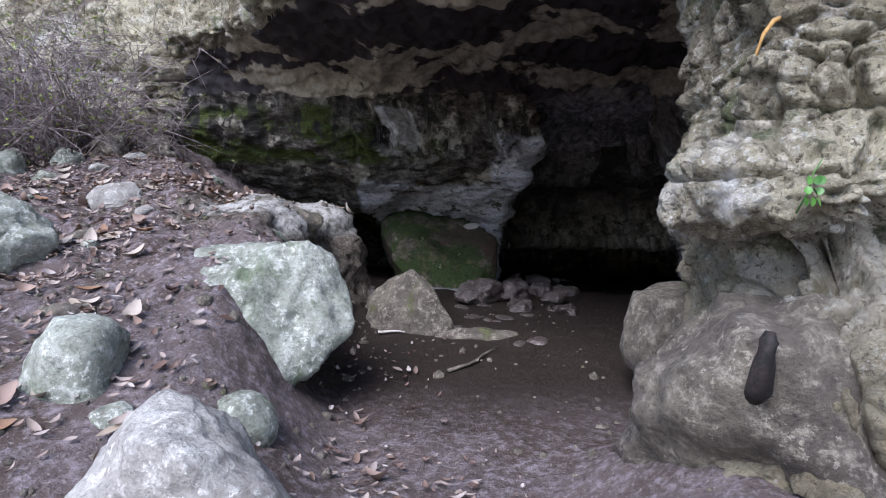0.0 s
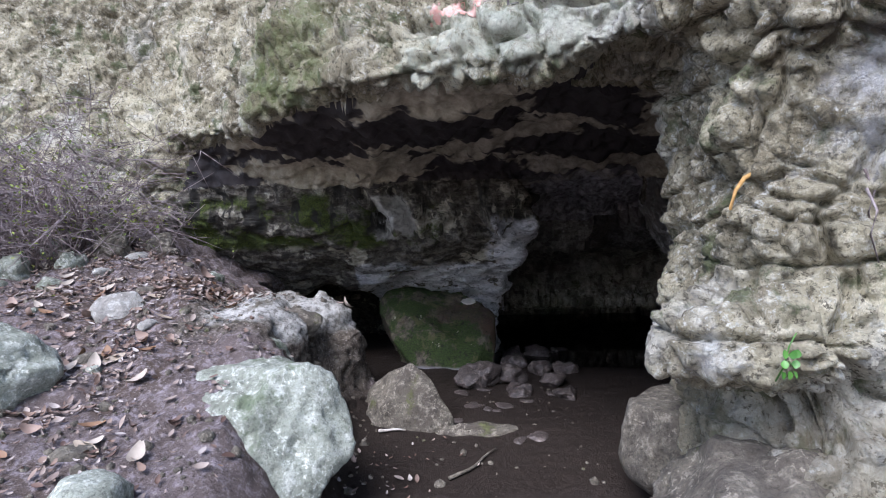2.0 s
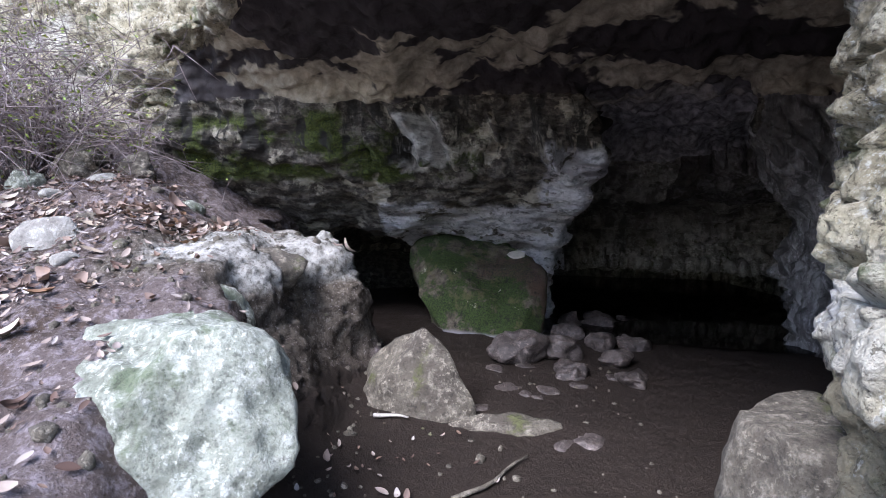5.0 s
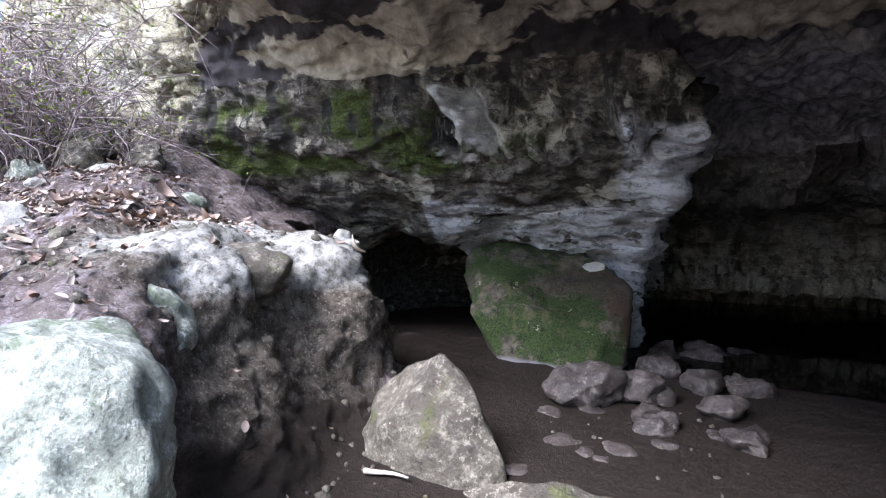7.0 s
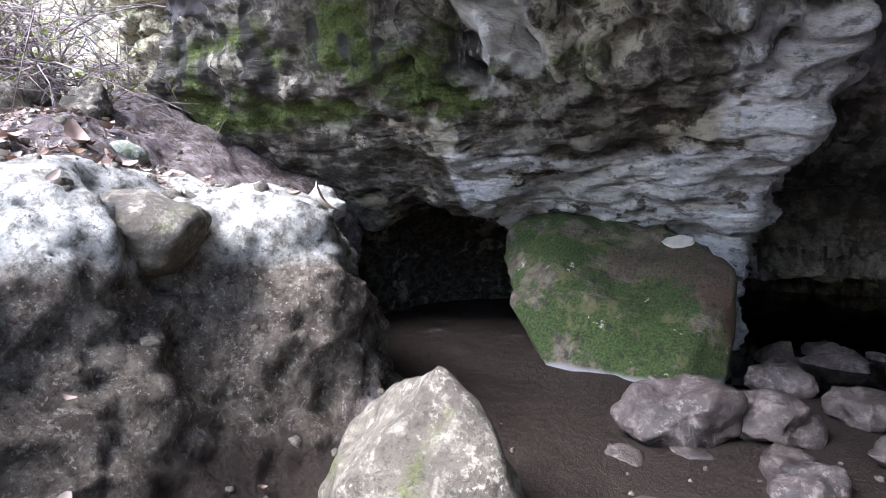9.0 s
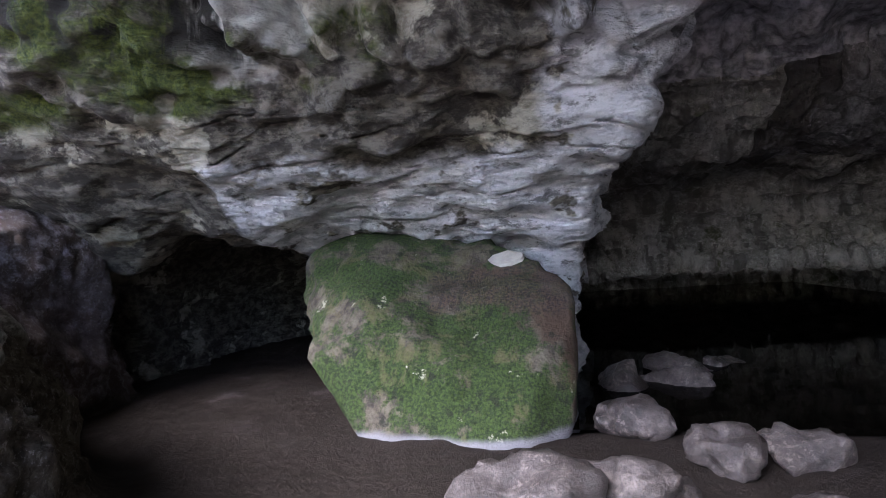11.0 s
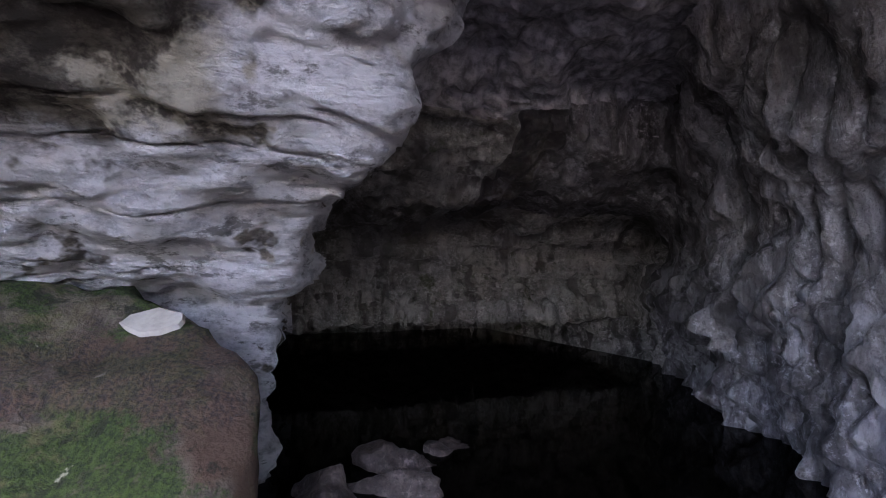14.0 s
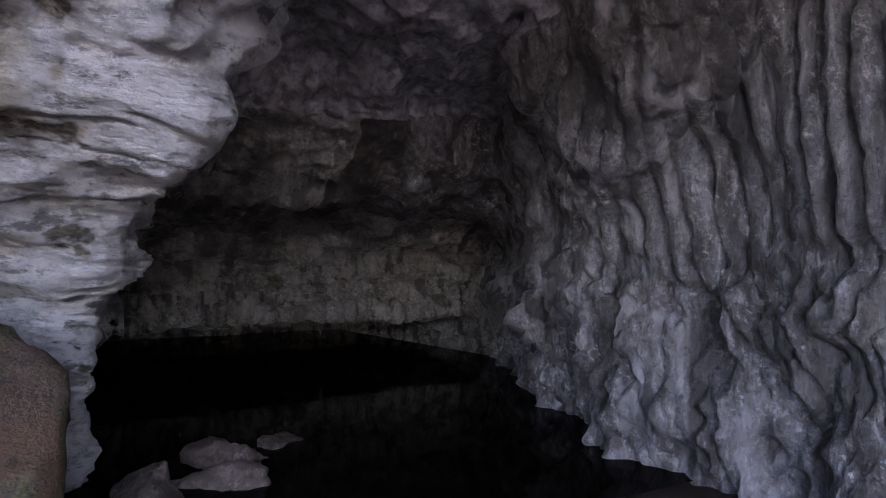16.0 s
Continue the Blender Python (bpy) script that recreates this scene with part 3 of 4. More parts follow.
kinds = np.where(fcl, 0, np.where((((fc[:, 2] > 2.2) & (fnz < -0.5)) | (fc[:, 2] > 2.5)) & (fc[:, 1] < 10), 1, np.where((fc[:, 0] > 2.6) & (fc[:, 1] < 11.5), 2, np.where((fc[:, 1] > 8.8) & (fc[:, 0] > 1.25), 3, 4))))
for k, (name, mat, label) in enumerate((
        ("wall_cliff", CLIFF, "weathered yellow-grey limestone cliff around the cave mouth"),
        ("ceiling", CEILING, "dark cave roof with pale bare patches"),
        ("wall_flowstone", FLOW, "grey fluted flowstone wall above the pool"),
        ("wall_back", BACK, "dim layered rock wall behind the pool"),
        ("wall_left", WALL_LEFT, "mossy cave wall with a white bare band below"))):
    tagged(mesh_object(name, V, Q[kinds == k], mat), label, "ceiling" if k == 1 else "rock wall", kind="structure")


# ---------------------------------------------------------------- ground
def smooth01(v):
    v = np.clip(v, 0, 1)
    return v * v * (3 - 2 * v)


def ground_height(x, y):
    floor = np.interp(y, [-3, 2, 4, 4.9, 5.7, 7.2, 8.0, 9], [-0.6, -0.52, -0.45, -0.28, -0.17, -0.04, 0.0, -0.3])
    floor = floor + (0.035 - floor) * smooth01((y - 7.6) / 0.5) * smooth01((0.65 - x) / 0.3)
    floor = floor + 0.35 * smooth01((x - 0.6) / 0.7) * smooth01((3.6 - y) / 0.8)
    top = np.minimum(0.43 * (y - 2.65), 1.1 + 0.6 * np.maximum(-x - 2.2, 0))
    top = np.maximum(top, -0.5) + 0.12 * np.maximum(-x - 1.5, 0) * smooth01((5 - y) / 3)
    rim = np.interp(y, [1, 3, 4.2, 5.0, 5.55, 6.1, 6.67, 7.1], [-1.1, -0.92, -1.1, -1.16, -1.2, -0.9, -1.1, -1.6])
    width = np.interp(y, [1, 3.2, 4.6, 5.55, 6.1, 6.67, 7], [1.2, 0.9, 0.7, 1.0, 0.9, 0.8, 0.6])
    k = smooth01((rim + 0.5 * width - x) / width + 0.0)
    k = k * smooth01((7.5 - 0.35 * (x + 1.4) * (x > -2.4) - y) / 0.5 + (x < -2.4) * 3)
    return floor + np.maximum(top - floor, 0) * k


def ground_field(x, y, z):
    h = ground_height(x, y)
    gx = (ground_height(x + 0.04, y) - h) / 0.04
    gy = (ground_height(x, y + 0.04) - h) / 0.04
    return (z - h) / np.sqrt(1 + gx * gx + gy * gy)


GP, GQ = surface(ground_field, (-7.4, -1.0, -0.95), (7.4, 17.5, 3.6), 0.066)
GP, GQ = refine(GP, GQ)
GN, _ = normals_of(GP, GQ)
bank = smooth01((GP[:, 2] - 0.1) / 0.4)
steep = smooth01((0.8 - GN[:, 2]) * 3) * (GP[:, 0] < -0.4)
lump = fbm(GP * 1.7, 3, 71) * (0.02 + 0.07 * bank) + fbm(GP * 6, 4, 77) * (0.009 + 0.022 * bank)
crumble = steep * smooth01(GP[:, 1] - 3.6) * (fbm(GP * 1.5, 3, 81, 0.5) * 0.12 + fbm(GP * 10, 3, 85, 0.65) * 0.035)
GP = GP + GN * (lump + crumble)[:, None]
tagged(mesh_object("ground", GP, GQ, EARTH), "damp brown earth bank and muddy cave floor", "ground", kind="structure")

# the wide land around, to the horizon
me = bpy.data.meshes.new("ground_far")
bm = bmesh.new()
ring = [(-7.3, -0.9), (7.3, -0.9), (7.3, 1.0), (-7.3, 9.0)]
out = [(-400, -400), (400, -400), (400, 1.0), (-400, 9.0)]
va = [bm.verts.new((x, y, -0.62)) for x, y in ring]
vb = [bm.verts.new((x, y, -0.7)) for x, y in out]
for k in (0, 1, 3):
    bm.faces.new([va[k], vb[k], vb[(k + 1) % 4], va[(k + 1) % 4]])
bm.to_mesh(me)
bm.free()
me.materials.append(EARTH)
tagged(new("ground_far", me), "forest floor of dead leaves and earth", "ground", kind="structure")

# pool
wm, wt, wb = material("still_dark_water")
wb.inputs["Base Color"].default_value = (0.003, 0.0025, 0.002, 1)
wb.inputs["Roughness"].default_value = 0.03
wb.inputs["IOR"].default_value = 1.33
wb.inputs["Specular IOR Level"].default_value = 0.03
bump(wt, wb, noise_of(wt, 3, 2), 0.15, 0.005)
me = bpy.data.meshes.new("water")
me.from_pydata([(0.2, 8.1, 0.01), (5.5, 7.4, 0.01), (5.5, 17.5, 0.01), (0.2, 17.5, 0.01)], [], [(0, 1, 2, 3)])
me.materials.append(wm)
tagged(new("water", me), "still dark shallow pool on the cave floor", "water", kind="structure")


# ---------------------------------------------------------------- boulders
def boulder(name, at, half, mat, label, seed, turn=(0, 0, 0), detail=4, square=2.0, rough=0.13, cuts=5, group="", category="rock", taper=0.0, skew=0.0, planes=()):
    bm = bmesh.new()
    bmesh.ops.create_icosphere(bm, subdivisions=detail, radius=1)
    p = np.array([v.co for v in bm.verts])
    p = p / (np.sum(np.abs(p) ** square, 1) ** (1 / square))[:, None]
    rng = np.random.RandomState(seed)
    for _ in range(cuts):
        w = rng.normal(size=3)
        w /= np.linalg.norm(w)
        h = p @ w
        lim = rng.uniform(0.55, 0.85)
        p = p - np.maximum(h - lim, 0)[:, None] * w * 0.9
    for w, lim in planes:
        w = np.array(w) / np.linalg.norm(w)
        p = p - np.maximum(p @ w - lim, 0)[:, None] * w * 0.95
    u = p / np.linalg.norm(p, axis=1)[:, None]
    size = sum(half) / 3
    q = p * np.array(half)
    q[:, 0] = q[:, 0] * (1 + taper * p[:, 2]) - skew * p[:, 2]
    p = q + u * ((fbm(q / size * 1.1 + seed, 3, seed) * rough + (0.5 - np.abs(fbm(q / size * 2.6 + seed, 4, seed + 5))) * rough * 0.55) * size)[:, None]
    for v, c in zip(bm.verts, p):
        v.co = c
    me = bpy.data.meshes.new(name)
    bm.to_mesh(me)
    bm.free()
    me.shade_smooth()
    me.materials.append(mat)
    ob = new(name, me)
    ob.matrix_world = pose(*at, *turn)
    return tagged(ob, label, category, group)


boulder("mossy_boulder", (-0.09, 8.6, 0.3), (0.82, 0.52, 0.84), MOSSROCK, "big moss-covered boulder standing in the cave pool", 4, (-34, 0, -8), 5, 4.0, 0.13, 3, category="boulder", taper=0.24, skew=0.16, planes=(((0.75, 0, 0.66), 0.97), ((-0.95, 0, -0.3), 0.8), ((0.1, -0.6, 0.8), 0.98)))
boulder("entrance_boulder", (-1.22, 4.06, 0.2), (0.58, 0.43, 0.5), GREYROCK, "large grey-green boulder on the earth bank", 27, (-6, 8, -40), 5, 3.4, 0.2, 2, category="boulder", planes=(((0.8, -0.3, 0.5), 0.82), ((0.1, -0.7, 0.7), 0.9), ((0.3, -0.8, -0.5), 0.86)))
boulder("bank_cobble", (-2.95, 5.2, 1.02), (0.27, 0.2, 0.2), PALEROCK, "smooth pale cobble among dead leaves", 12, detail=4, cuts=3)
boulder("rough_rock", (-2.9, 3.8, 0.68), (0.25, 0.26, 0.4), GREYROCK, "rough pitted pale rock on the bank", 13, rough=0.3)
boulder("bank_rock", (-1.74, 2.86, 0.0), (0.25, 0.25, 0.4), GREYROCK, "grey-green rock set in the bank", 14)
boulder("foreground_rock", (-0.88, 2.16, -0.22), (0.36, 0.42, 0.36), PALEROCK, "pale limestone rock beside the path", 15, detail=5, rough=0.2)
boulder("low_rock", (-1.0, 2.95, -0.2), (0.2, 0.17, 0.17), GREYROCK, "small grey rock at the foot of the bank", 16)
boulder("leaning_slab", (-0.4, 5.9, -0.2), (0.6, 0.42, 0.62), BROWNROCK, "grey wedge-shaped slab leaning on the bank", 17, (0, 6, -25), 5, 1.25, 0.1, 1)
boulder("crest_rock", (-1.46, 5.58, 0.86), (0.29, 0.22, 0.16), BROWNROCK, "brown rock lodged on the bank crest", 18)
boulder("bank_stone", (-1.5, 4.9, 0.6), (0.22, 0.23, 0.21), GREYROCK, "mossy pale stone on the bank edge", 19)
boulder("path_mound", (1.86, 2.82, -0.24), (0.84, 0.74, 0.72), BROWNROCK, "rounded earthy rock at the pillar foot", 20, (0, 0, 20), 5, 2.2, 0.3, 2, category="boulder")
boulder("pillar_rock", (1.75, 4.2, 0.1), (0.42, 0.42, 0.46), BROWNROCK, "brown boulder beside the cave pillar", 21, category="boulder")
boulder("floor_slab", (0.34, 5.55, -0.22), (0.42, 0.18, 0.1), BROWNROCK, "flat wet slab on the muddy floor", 22)
boulder("knob_rock", (-1.42, 6.72, 1.02), (0.11, 0.1, 0.12), PALEROCK, "pale knob of rock on the bank crest", 23, detail=4, rough=0.3)
STONES = [(0.4, 7.02, 0.05, 0.28, 0.2, 0.18), (0.82, 7.15, 0.03, 0.24, 0.18, 0.14), (1.26, 7.65, 0.03, 0.2, 0.15, 0.14), (0.98, 8.0, 0.03, 0.2, 0.16, 0.13),
          (1.4, 9.05, -0.02, 0.24, 0.18, 0.12), (1.6, 7.65, 0.0, 0.2, 0.15, 0.1), (1.33, 7.05, -0.02, 0.2, 0.14, 0.09), (0.86, 6.75, -0.06, 0.24, 0.16, 0.08),
          (1.5, 9.4, -0.02, 0.26, 0.18, 0.14), (1.05, 9.0, -0.02, 0.25, 0.2, 0.14), (1.9, 9.6, -0.03, 0.2, 0.15, 0.1), (1.4, 6.6, -0.08, 0.22, 0.15, 0.09)]
for k, (x, y, z, a, b, c) in enumerate(STONES):
    boulder("stream_stone", (x, y, z), (a, b, c), WETROCK, "wet brown stone lying in the shallow pool", 30 + k, (12 * (k % 3 - 1), 9 * (k % 2), 37 * k % 180), 4, 2.6, 0.3, 10, "stones in the pool")


# ---------------------------------------------------------------- placing on the surfaces
from mathutils.bvhtree import BVHTree

GROUND_TREE = BVHTree.FromPolygons(GP.tolist(), GQ.tolist())
ROCK_TREE = BVHTree.FromPolygons(V.tolist(), Q.tolist())


def on_ground(x, y):
    hit, n, _, _ = GROUND_TREE.ray_cast(Vector((x, y, 6)), Vector((0, 0, -1)))
    return (hit, n) if hit else (Vector((x, y, 0)), Vector((0, 0, 1)))


def on_rock(start, way):
    hit, n, _, _ = ROCK_TREE.ray_cast(Vector(start), Vector(way).normalized())
    return (hit, n) if hit else (Vector(start) + 2.5 * Vector(way).normalized(), -Vector(way).normalized())


def tube(bm, points, radii, sides=6):
    """A tapered tube through the points."""
    rings = []
    for k, p in enumerate(points):
        p = Vector(p)
        a, b = Vector(points[max(k - 1, 0)]), Vector(points[min(k + 1, len(points) - 1)])
        q = (b - a).to_track_quat("Z", "Y")
        rings.append([bm.verts.new(p + q @ Vector((math.cos(2 * math.pi * j / sides), math.sin(2 * math.pi * j / sides), 0)) * radii[k]) for j in range(sides)])
    for r0, r1 in zip(rings, rings[1:]):
        for j in range(sides):
            bm.faces.new((r0[j], r0[(j + 1) % sides], r1[(j + 1) % sides], r1[j]))
    for r in (rings[0][::-1], rings[-1]):
        bm.faces.new(r)


def finish(bm, name, mat, smooth=True):
    me = bpy.data.meshes.new(name)
    bm.normal_update()
    bm.to_mesh(me)
    bm.free()
    if smooth:
        me.shade_smooth()
    me.materials.append(mat)
    return me


def leaf_into(bm, m, length, width, curl, rng):
    """A curled leaf blade with a folded midrib."""
    rows = []
    steps = 6
    bend = rng.uniform(-1.2, 1.2)
    for i in range(steps + 1):
        u = i / steps
        w = width * math.sin(math.pi * min(u * 0.92 + 0.06, 1)) ** 0.8 * 0.5
        zz = curl * length * (u - 0.5) ** 2 * 2
        xx = 0.15 * bend * length * u * u
        rows.append([bm.verts.new(m @ Vector((xx + s * w, (u - 0.5) * length, zz + abs(s) * w * (0.35 + 0.5 * curl)))) for s in (-1, 0, 1)])
    for a, b in zip(rows, rows[1:]):
        for j in (0, 1):
            bm.faces.new((a[j], a[j + 1], b[j + 1], b[j]))


def lying(x, y, rng, lift=0.012, tilt=0.35):
    p, n = on_ground(x, y)
    q = n.to_track_quat("Z", "Y")
    return Matrix.Translation(p + n * lift) @ q.to_matrix().to_4x4() @ pose(0, 0, 0, rng.gauss(0, 57 * tilt * 0.5), rng.gauss(0, 57 * tilt * 0.5), rng.uniform(0, 360))


DRY = leaf_material("dry_leaf", ((0.1, 0.055, 0.04), (0.27, 0.18, 0.13), (0.46, 0.38, 0.32), (0.15, 0.085, 0.06), (0.58, 0.52, 0.47)))
GREEN = leaf_material("fresh_leaf", ((0.06, 0.19, 0.03), (0.13, 0.32, 0.05)), 0.45)
YELLOWGREEN = leaf_material("shrub_leaf", ((0.16, 0.24, 0.04), (0.38, 0.42, 0.08)))
BARK = plain_material("grey_twig_bark", (0.11, 0.08, 0.075), (0.36, 0.3, 0.29), 12)
PALEBARK = plain_material("bleached_wood", (0.42, 0.38, 0.33), (0.62, 0.58, 0.52), 40)
ROOT = plain_material("orange_root_bark", (0.36, 0.2, 0.06), (0.5, 0.3, 0.1), 30)
STUMP = plain_material("rotten_black_wood", (0.006, 0.005, 0.004), (0.028, 0.02, 0.017), 35)

rng = random.Random(5)


# ---------------------------------------------------------------- dead leaves
def leaf_spot():
    for _ in range(8):
        x, y = any_spot()
        if on_ground(x, y)[1].z > 0.75:
            break
    return x, y


def any_spot():
    k = rng.random()
    if k < 0.38:
        return rng.gauss(-3.5, 0.6), rng.gauss(5.75, 0.45)
    if k < 0.55:
        u = rng.random()
        return -1.9 - 0.9 * u + rng.gauss(0, 0.12), 5.9 - 0.5 * u + rng.gauss(0, 0.18)
    if k < 0.62:
        return rng.gauss(-2.5, 0.22), rng.gauss(4.1, 0.4)
    if k < 0.78:
        return rng.uniform(-4.8, -0.8), rng.uniform(1.8, 6.2)
    if k < 0.81:
        return rng.gauss(-0.5, 0.3), rng.uniform(2.6, 5.4)
    if k < 0.94:
        return rng.uniform(-3.4, -1.2), rng.uniform(2.4, 4.8)
    return rng.uniform(-0.7, 0.5), rng.uniform(1.3, 3.4)


bm = bmesh.new()
for _ in range(3600):
    x, y = leaf_spot()
    size = rng.choice((rng.uniform(0.02, 0.05), rng.uniform(0.03, 0.095)))
    leaf_into(bm, lying(x, y, rng, 0.022), size, size * rng.uniform(0.3, 0.55), rng.uniform(0.0, 0.8), rng)
tagged(new("leaf_litter", finish(bm, "leaf_litter", DRY)), "scattered small dry brown leaves on the earth", "leaf litter", kind="stuff")
big = []
for k in range(4):
    bm = bmesh.new()
    leaf_into(bm, Matrix(), 0.16, 0.06 + 0.01 * k, 0.2 + 0.2 * k, rng)
    big.append(finish(bm, "fallen_leaf", leaf_material("big_dry_leaf", (((0.40, 0.31, 0.22), (0.52, 0.44, 0.34)), ((0.24, 0.13, 0.07), (0.36, 0.22, 0.12)), ((0.46, 0.38, 0.30), (0.56, 0.5, 0.42)), ((0.3, 0.2, 0.15), (0.42, 0.32, 0.26)))[k])))
for k in range(110):
    x, y = leaf_spot()
    ob = new("fallen_leaf", big[k % 4])
    ob.matrix_world = lying(x, y, rng, 0.015) @ Matrix.Diagonal((1, 1, 1, 1)) @ Matrix.Scale(rng.uniform(0.6, 1.15), 4)
    tagged(ob, "curled dry brown leaf lying on the earth", "leaf", "fallen leaves")

# pebbles and clods
bm = bmesh.new()
for _ in range(1700):
    k = rng.random()
    x, y = (rng.uniform(-5.5, -0.6), rng.uniform(1.5, 7.0)) if k < 0.92 else (rng.uniform(-0.6, 1.4), rng.uniform(0.8, 7.0))
    p, n = on_ground(x, y)
    if n.z < 0.75:
        continue
    s = rng.uniform(0.008, 0.025) if rng.random() < 0.9 else rng.uniform(0.025, 0.05)
    vs = bmesh.ops.create_icosphere(bm, subdivisions=1, radius=s)["verts"]
    a, b, c = (rng.uniform(0.6, 1.4) for _ in range(3))
    for v in vs:
        v.co = Vector((v.co.x * a, v.co.y * b, v.co.z * c)) * rng.uniform(0.8, 1.2) + p
tagged(new("pebbles", finish(bm, "pebbles", BROWNROCK)), "loose grey pebbles and clods on the earth", "pebbles", kind="stuff")

# embedded stones on the bank and on the floor
for k in range(46):
    if k < 32:
        x, y = rng.uniform(-5.0, -1.3), rng.uniform(2.2, 6.6)
    else:
        x, y = rng.uniform(-0.2, 1.3), rng.uniform(5.3, 7.0)
    p, n = on_ground(x, y)
    s = rng.uniform(0.05, 0.12)
    wet = y > 4.8 and x > -0.8
    boulder("small_stone", (p.x, p.y, p.z - 0.2 * s), (s * 1.3, s, s * (0.4 if wet else 0.75)), WETROCK if wet else (GREYROCK, PALEROCK, BROWNROCK)[k % 3],
            "small wet stone sunk in mud" if wet else "small grey stone set in the earth bank", 100 + k, (0, 0, rng.uniform(0, 180)), 3, 2.2, 0.16, 5, "small stones")


# weathered rocks at the foot of the cliff, under the brush
for k, (x, y, size) in enumerate(((-4.25, 6.3, 0.2), (-4.05, 6.15, 0.17), (-3.7, 6.35, 0.22), (-4.6, 6.05, 0.24), (-3.85, 6.6, 0.26), (-4.5, 6.5, 0.18), (-3.35, 6.65, 0.2))):
    p, n = on_ground(x, y)
    boulder("cliff_foot_rock", (p.x, p.y, p.z + 0.2 * size), (size * 0.8, size * 0.7, size * 0.75), (BROWNROCK, GREYROCK)[k % 2], "rough grey weathered rock under the bramble", 160 + k, (0, 0, 50 * k), 4, 2.3, 0.32, 5, "rocks at the cliff foot")


# ---------------------------------------------------------------- brush at the cliff foot
def shrub(name, x0, x1, y0, y1, count, height, label, seed):
    r = random.Random(seed)
    base = new(name)
    base.location = on_ground((x0 + x1) / 2, (y0 + y1) / 2)[0]
    stems, twigs = bmesh.new(), bmesh.new()
    leaves = bmesh.new()
    for _ in range(count):
        x, y = r.uniform(x0, x1), r.uniform(y0, y1)
        p = on_ground(x, y)[0]
        d = Vector((r.gauss(0.1, 0.5), r.gauss(-0.35, 0.4), 1)).normalized()
        pts = [p - Vector((0, 0, 0.03))]
        h = height * r.uniform(0.5, 1.2)
        for k in range(6):
            d = (d + Vector((r.gauss(0, 0.25), r.gauss(0, 0.25), -0.1 * k))).normalized()
            pts.append(pts[-1] + d * h / 6)
        w = r.uniform(0.004, 0.009)
        tube(stems, pts, [w * (1 - 0.12 * k) for k in range(7)], 5)
        for _ in range(7):
            k = r.randrange(2, 7)
            q = pts[k]
            e = Vector((r.gauss(0, 1), r.gauss(0, 1), r.gauss(0.2, 0.7))).normalized()
            l = h * r.uniform(0.12, 0.35)
            m1 = q + e * l * 0.5 + Vector((0, 0, -0.03 * r.random()))
            tube(twigs, [q, m1, q + e * l + Vector((r.gauss(0, 0.02), 0, -0.05))], [0.004, 0.003, 0.0015], 4)
            if r.random() < 0.5:
                for _ in range(2):
                    leaf_into(leaves, Matrix.Translation(q + e * l * r.uniform(0.6, 1)) @ pose(0, 0, 0, r.uniform(-60, 60), r.uniform(-60, 60), r.uniform(0, 360)), 0.04, 0.02, 0.2, r)
    inv = Matrix.Translation(-base.location)
    for nm, b, mat in (("stem", stems, BARK), ("twig", twigs, BARK), ("foliage", leaves, YELLOWGREEN)):
        b.transform(inv)
        part = tagged(new(nm, finish(b, nm, mat)), kind="stuff")
        part.parent = base
    return tagged(base, label, "shrub")


shrub("bramble_shrub", -5.6, -4.0, 6.1, 7.0, 290, 2.0, "leafless tangled grey bramble below the cliff", 1)
shrub("bramble_shrub", -4.6, -3.6, 6.5, 7.1, 50, 0.8, "bare bramble stems with few yellow leaves", 2)
shrub("bramble_shrub", -7.0, -5.2, 5.4, 6.6, 80, 1.5, "dry brushwood tangle on the bank top", 3)


# dead branches hanging over the bank edge
def branch(name, pts, w, mat, label, category="branch"):
    bm = bmesh.new()
    tube(bm, pts, [w * (1 - 0.6 * k / (len(pts) - 1)) for k in range(len(pts))], 7)
    o = Vector(pts[0])
    bm.transform(Matrix.Translation(-o))
    ob = new(name, finish(bm, name, mat))
    ob.location = o
    return tagged(ob, label, category)


def ground_line(x0, y0, x1, y1, lift, wave=0.0, n=7):
    pts = []
    for k in range(n):
        u = k / (n - 1)
        p = on_ground(x0 + (x1 - x0) * u + wave * math.sin(5 * u), y0 + (y1 - y0) * u + wave * math.cos(7 * u))[0]
        pts.append(p + Vector((0, 0, lift)))
    return pts


branch("dead_branch", [(-4.75, 6.6, 2.75), (-4.62, 6.55, 2.55), (-4.5, 6.5, 2.3), (-4.35, 6.45, 2.08), (-4.12, 6.45, 1.98), (-3.75, 6.55, 1.93)], 0.016, PALEBARK, "bleached bare branch hanging over the bank")
branch("dead_branch", [(-4.2, 6.5, 2.12), (-4.0, 6.55, 2.2), (-3.9, 6.6, 2.08), (-3.75, 6.7, 2.05), (-3.62, 6.75, 1.93)], 0.014, PALEBARK, "crooked pale dead twig above the bank")
branch("floor_stick", ground_line(0.06, 4.62, 0.5, 5.1, 0.025, 0.02), 0.017, BROWNROCK, "brown stick lying on the muddy floor", "stick")
branch("pale_stick", ground_line(-0.62, 5.5, -0.36, 5.48, 0.03), 0.017, PALEBARK, "short whitish stick at the slab foot", "stick")
p, n = on_rock((1.55, 0.8, 1.74), (0, 1, 0))
branch("hanging_root", [p + 0.75 * Vector(v) for v in ((0.2, 0.05, 0.14), (0.1, -0.02, 0.1), (0.0, -0.05, 0.06), (-0.06, -0.05, -0.02), (-0.09, -0.04, -0.12), (-0.09, 0.0, -0.2))], 0.015, ROOT, "orange-brown root curving over the rock face", "root")
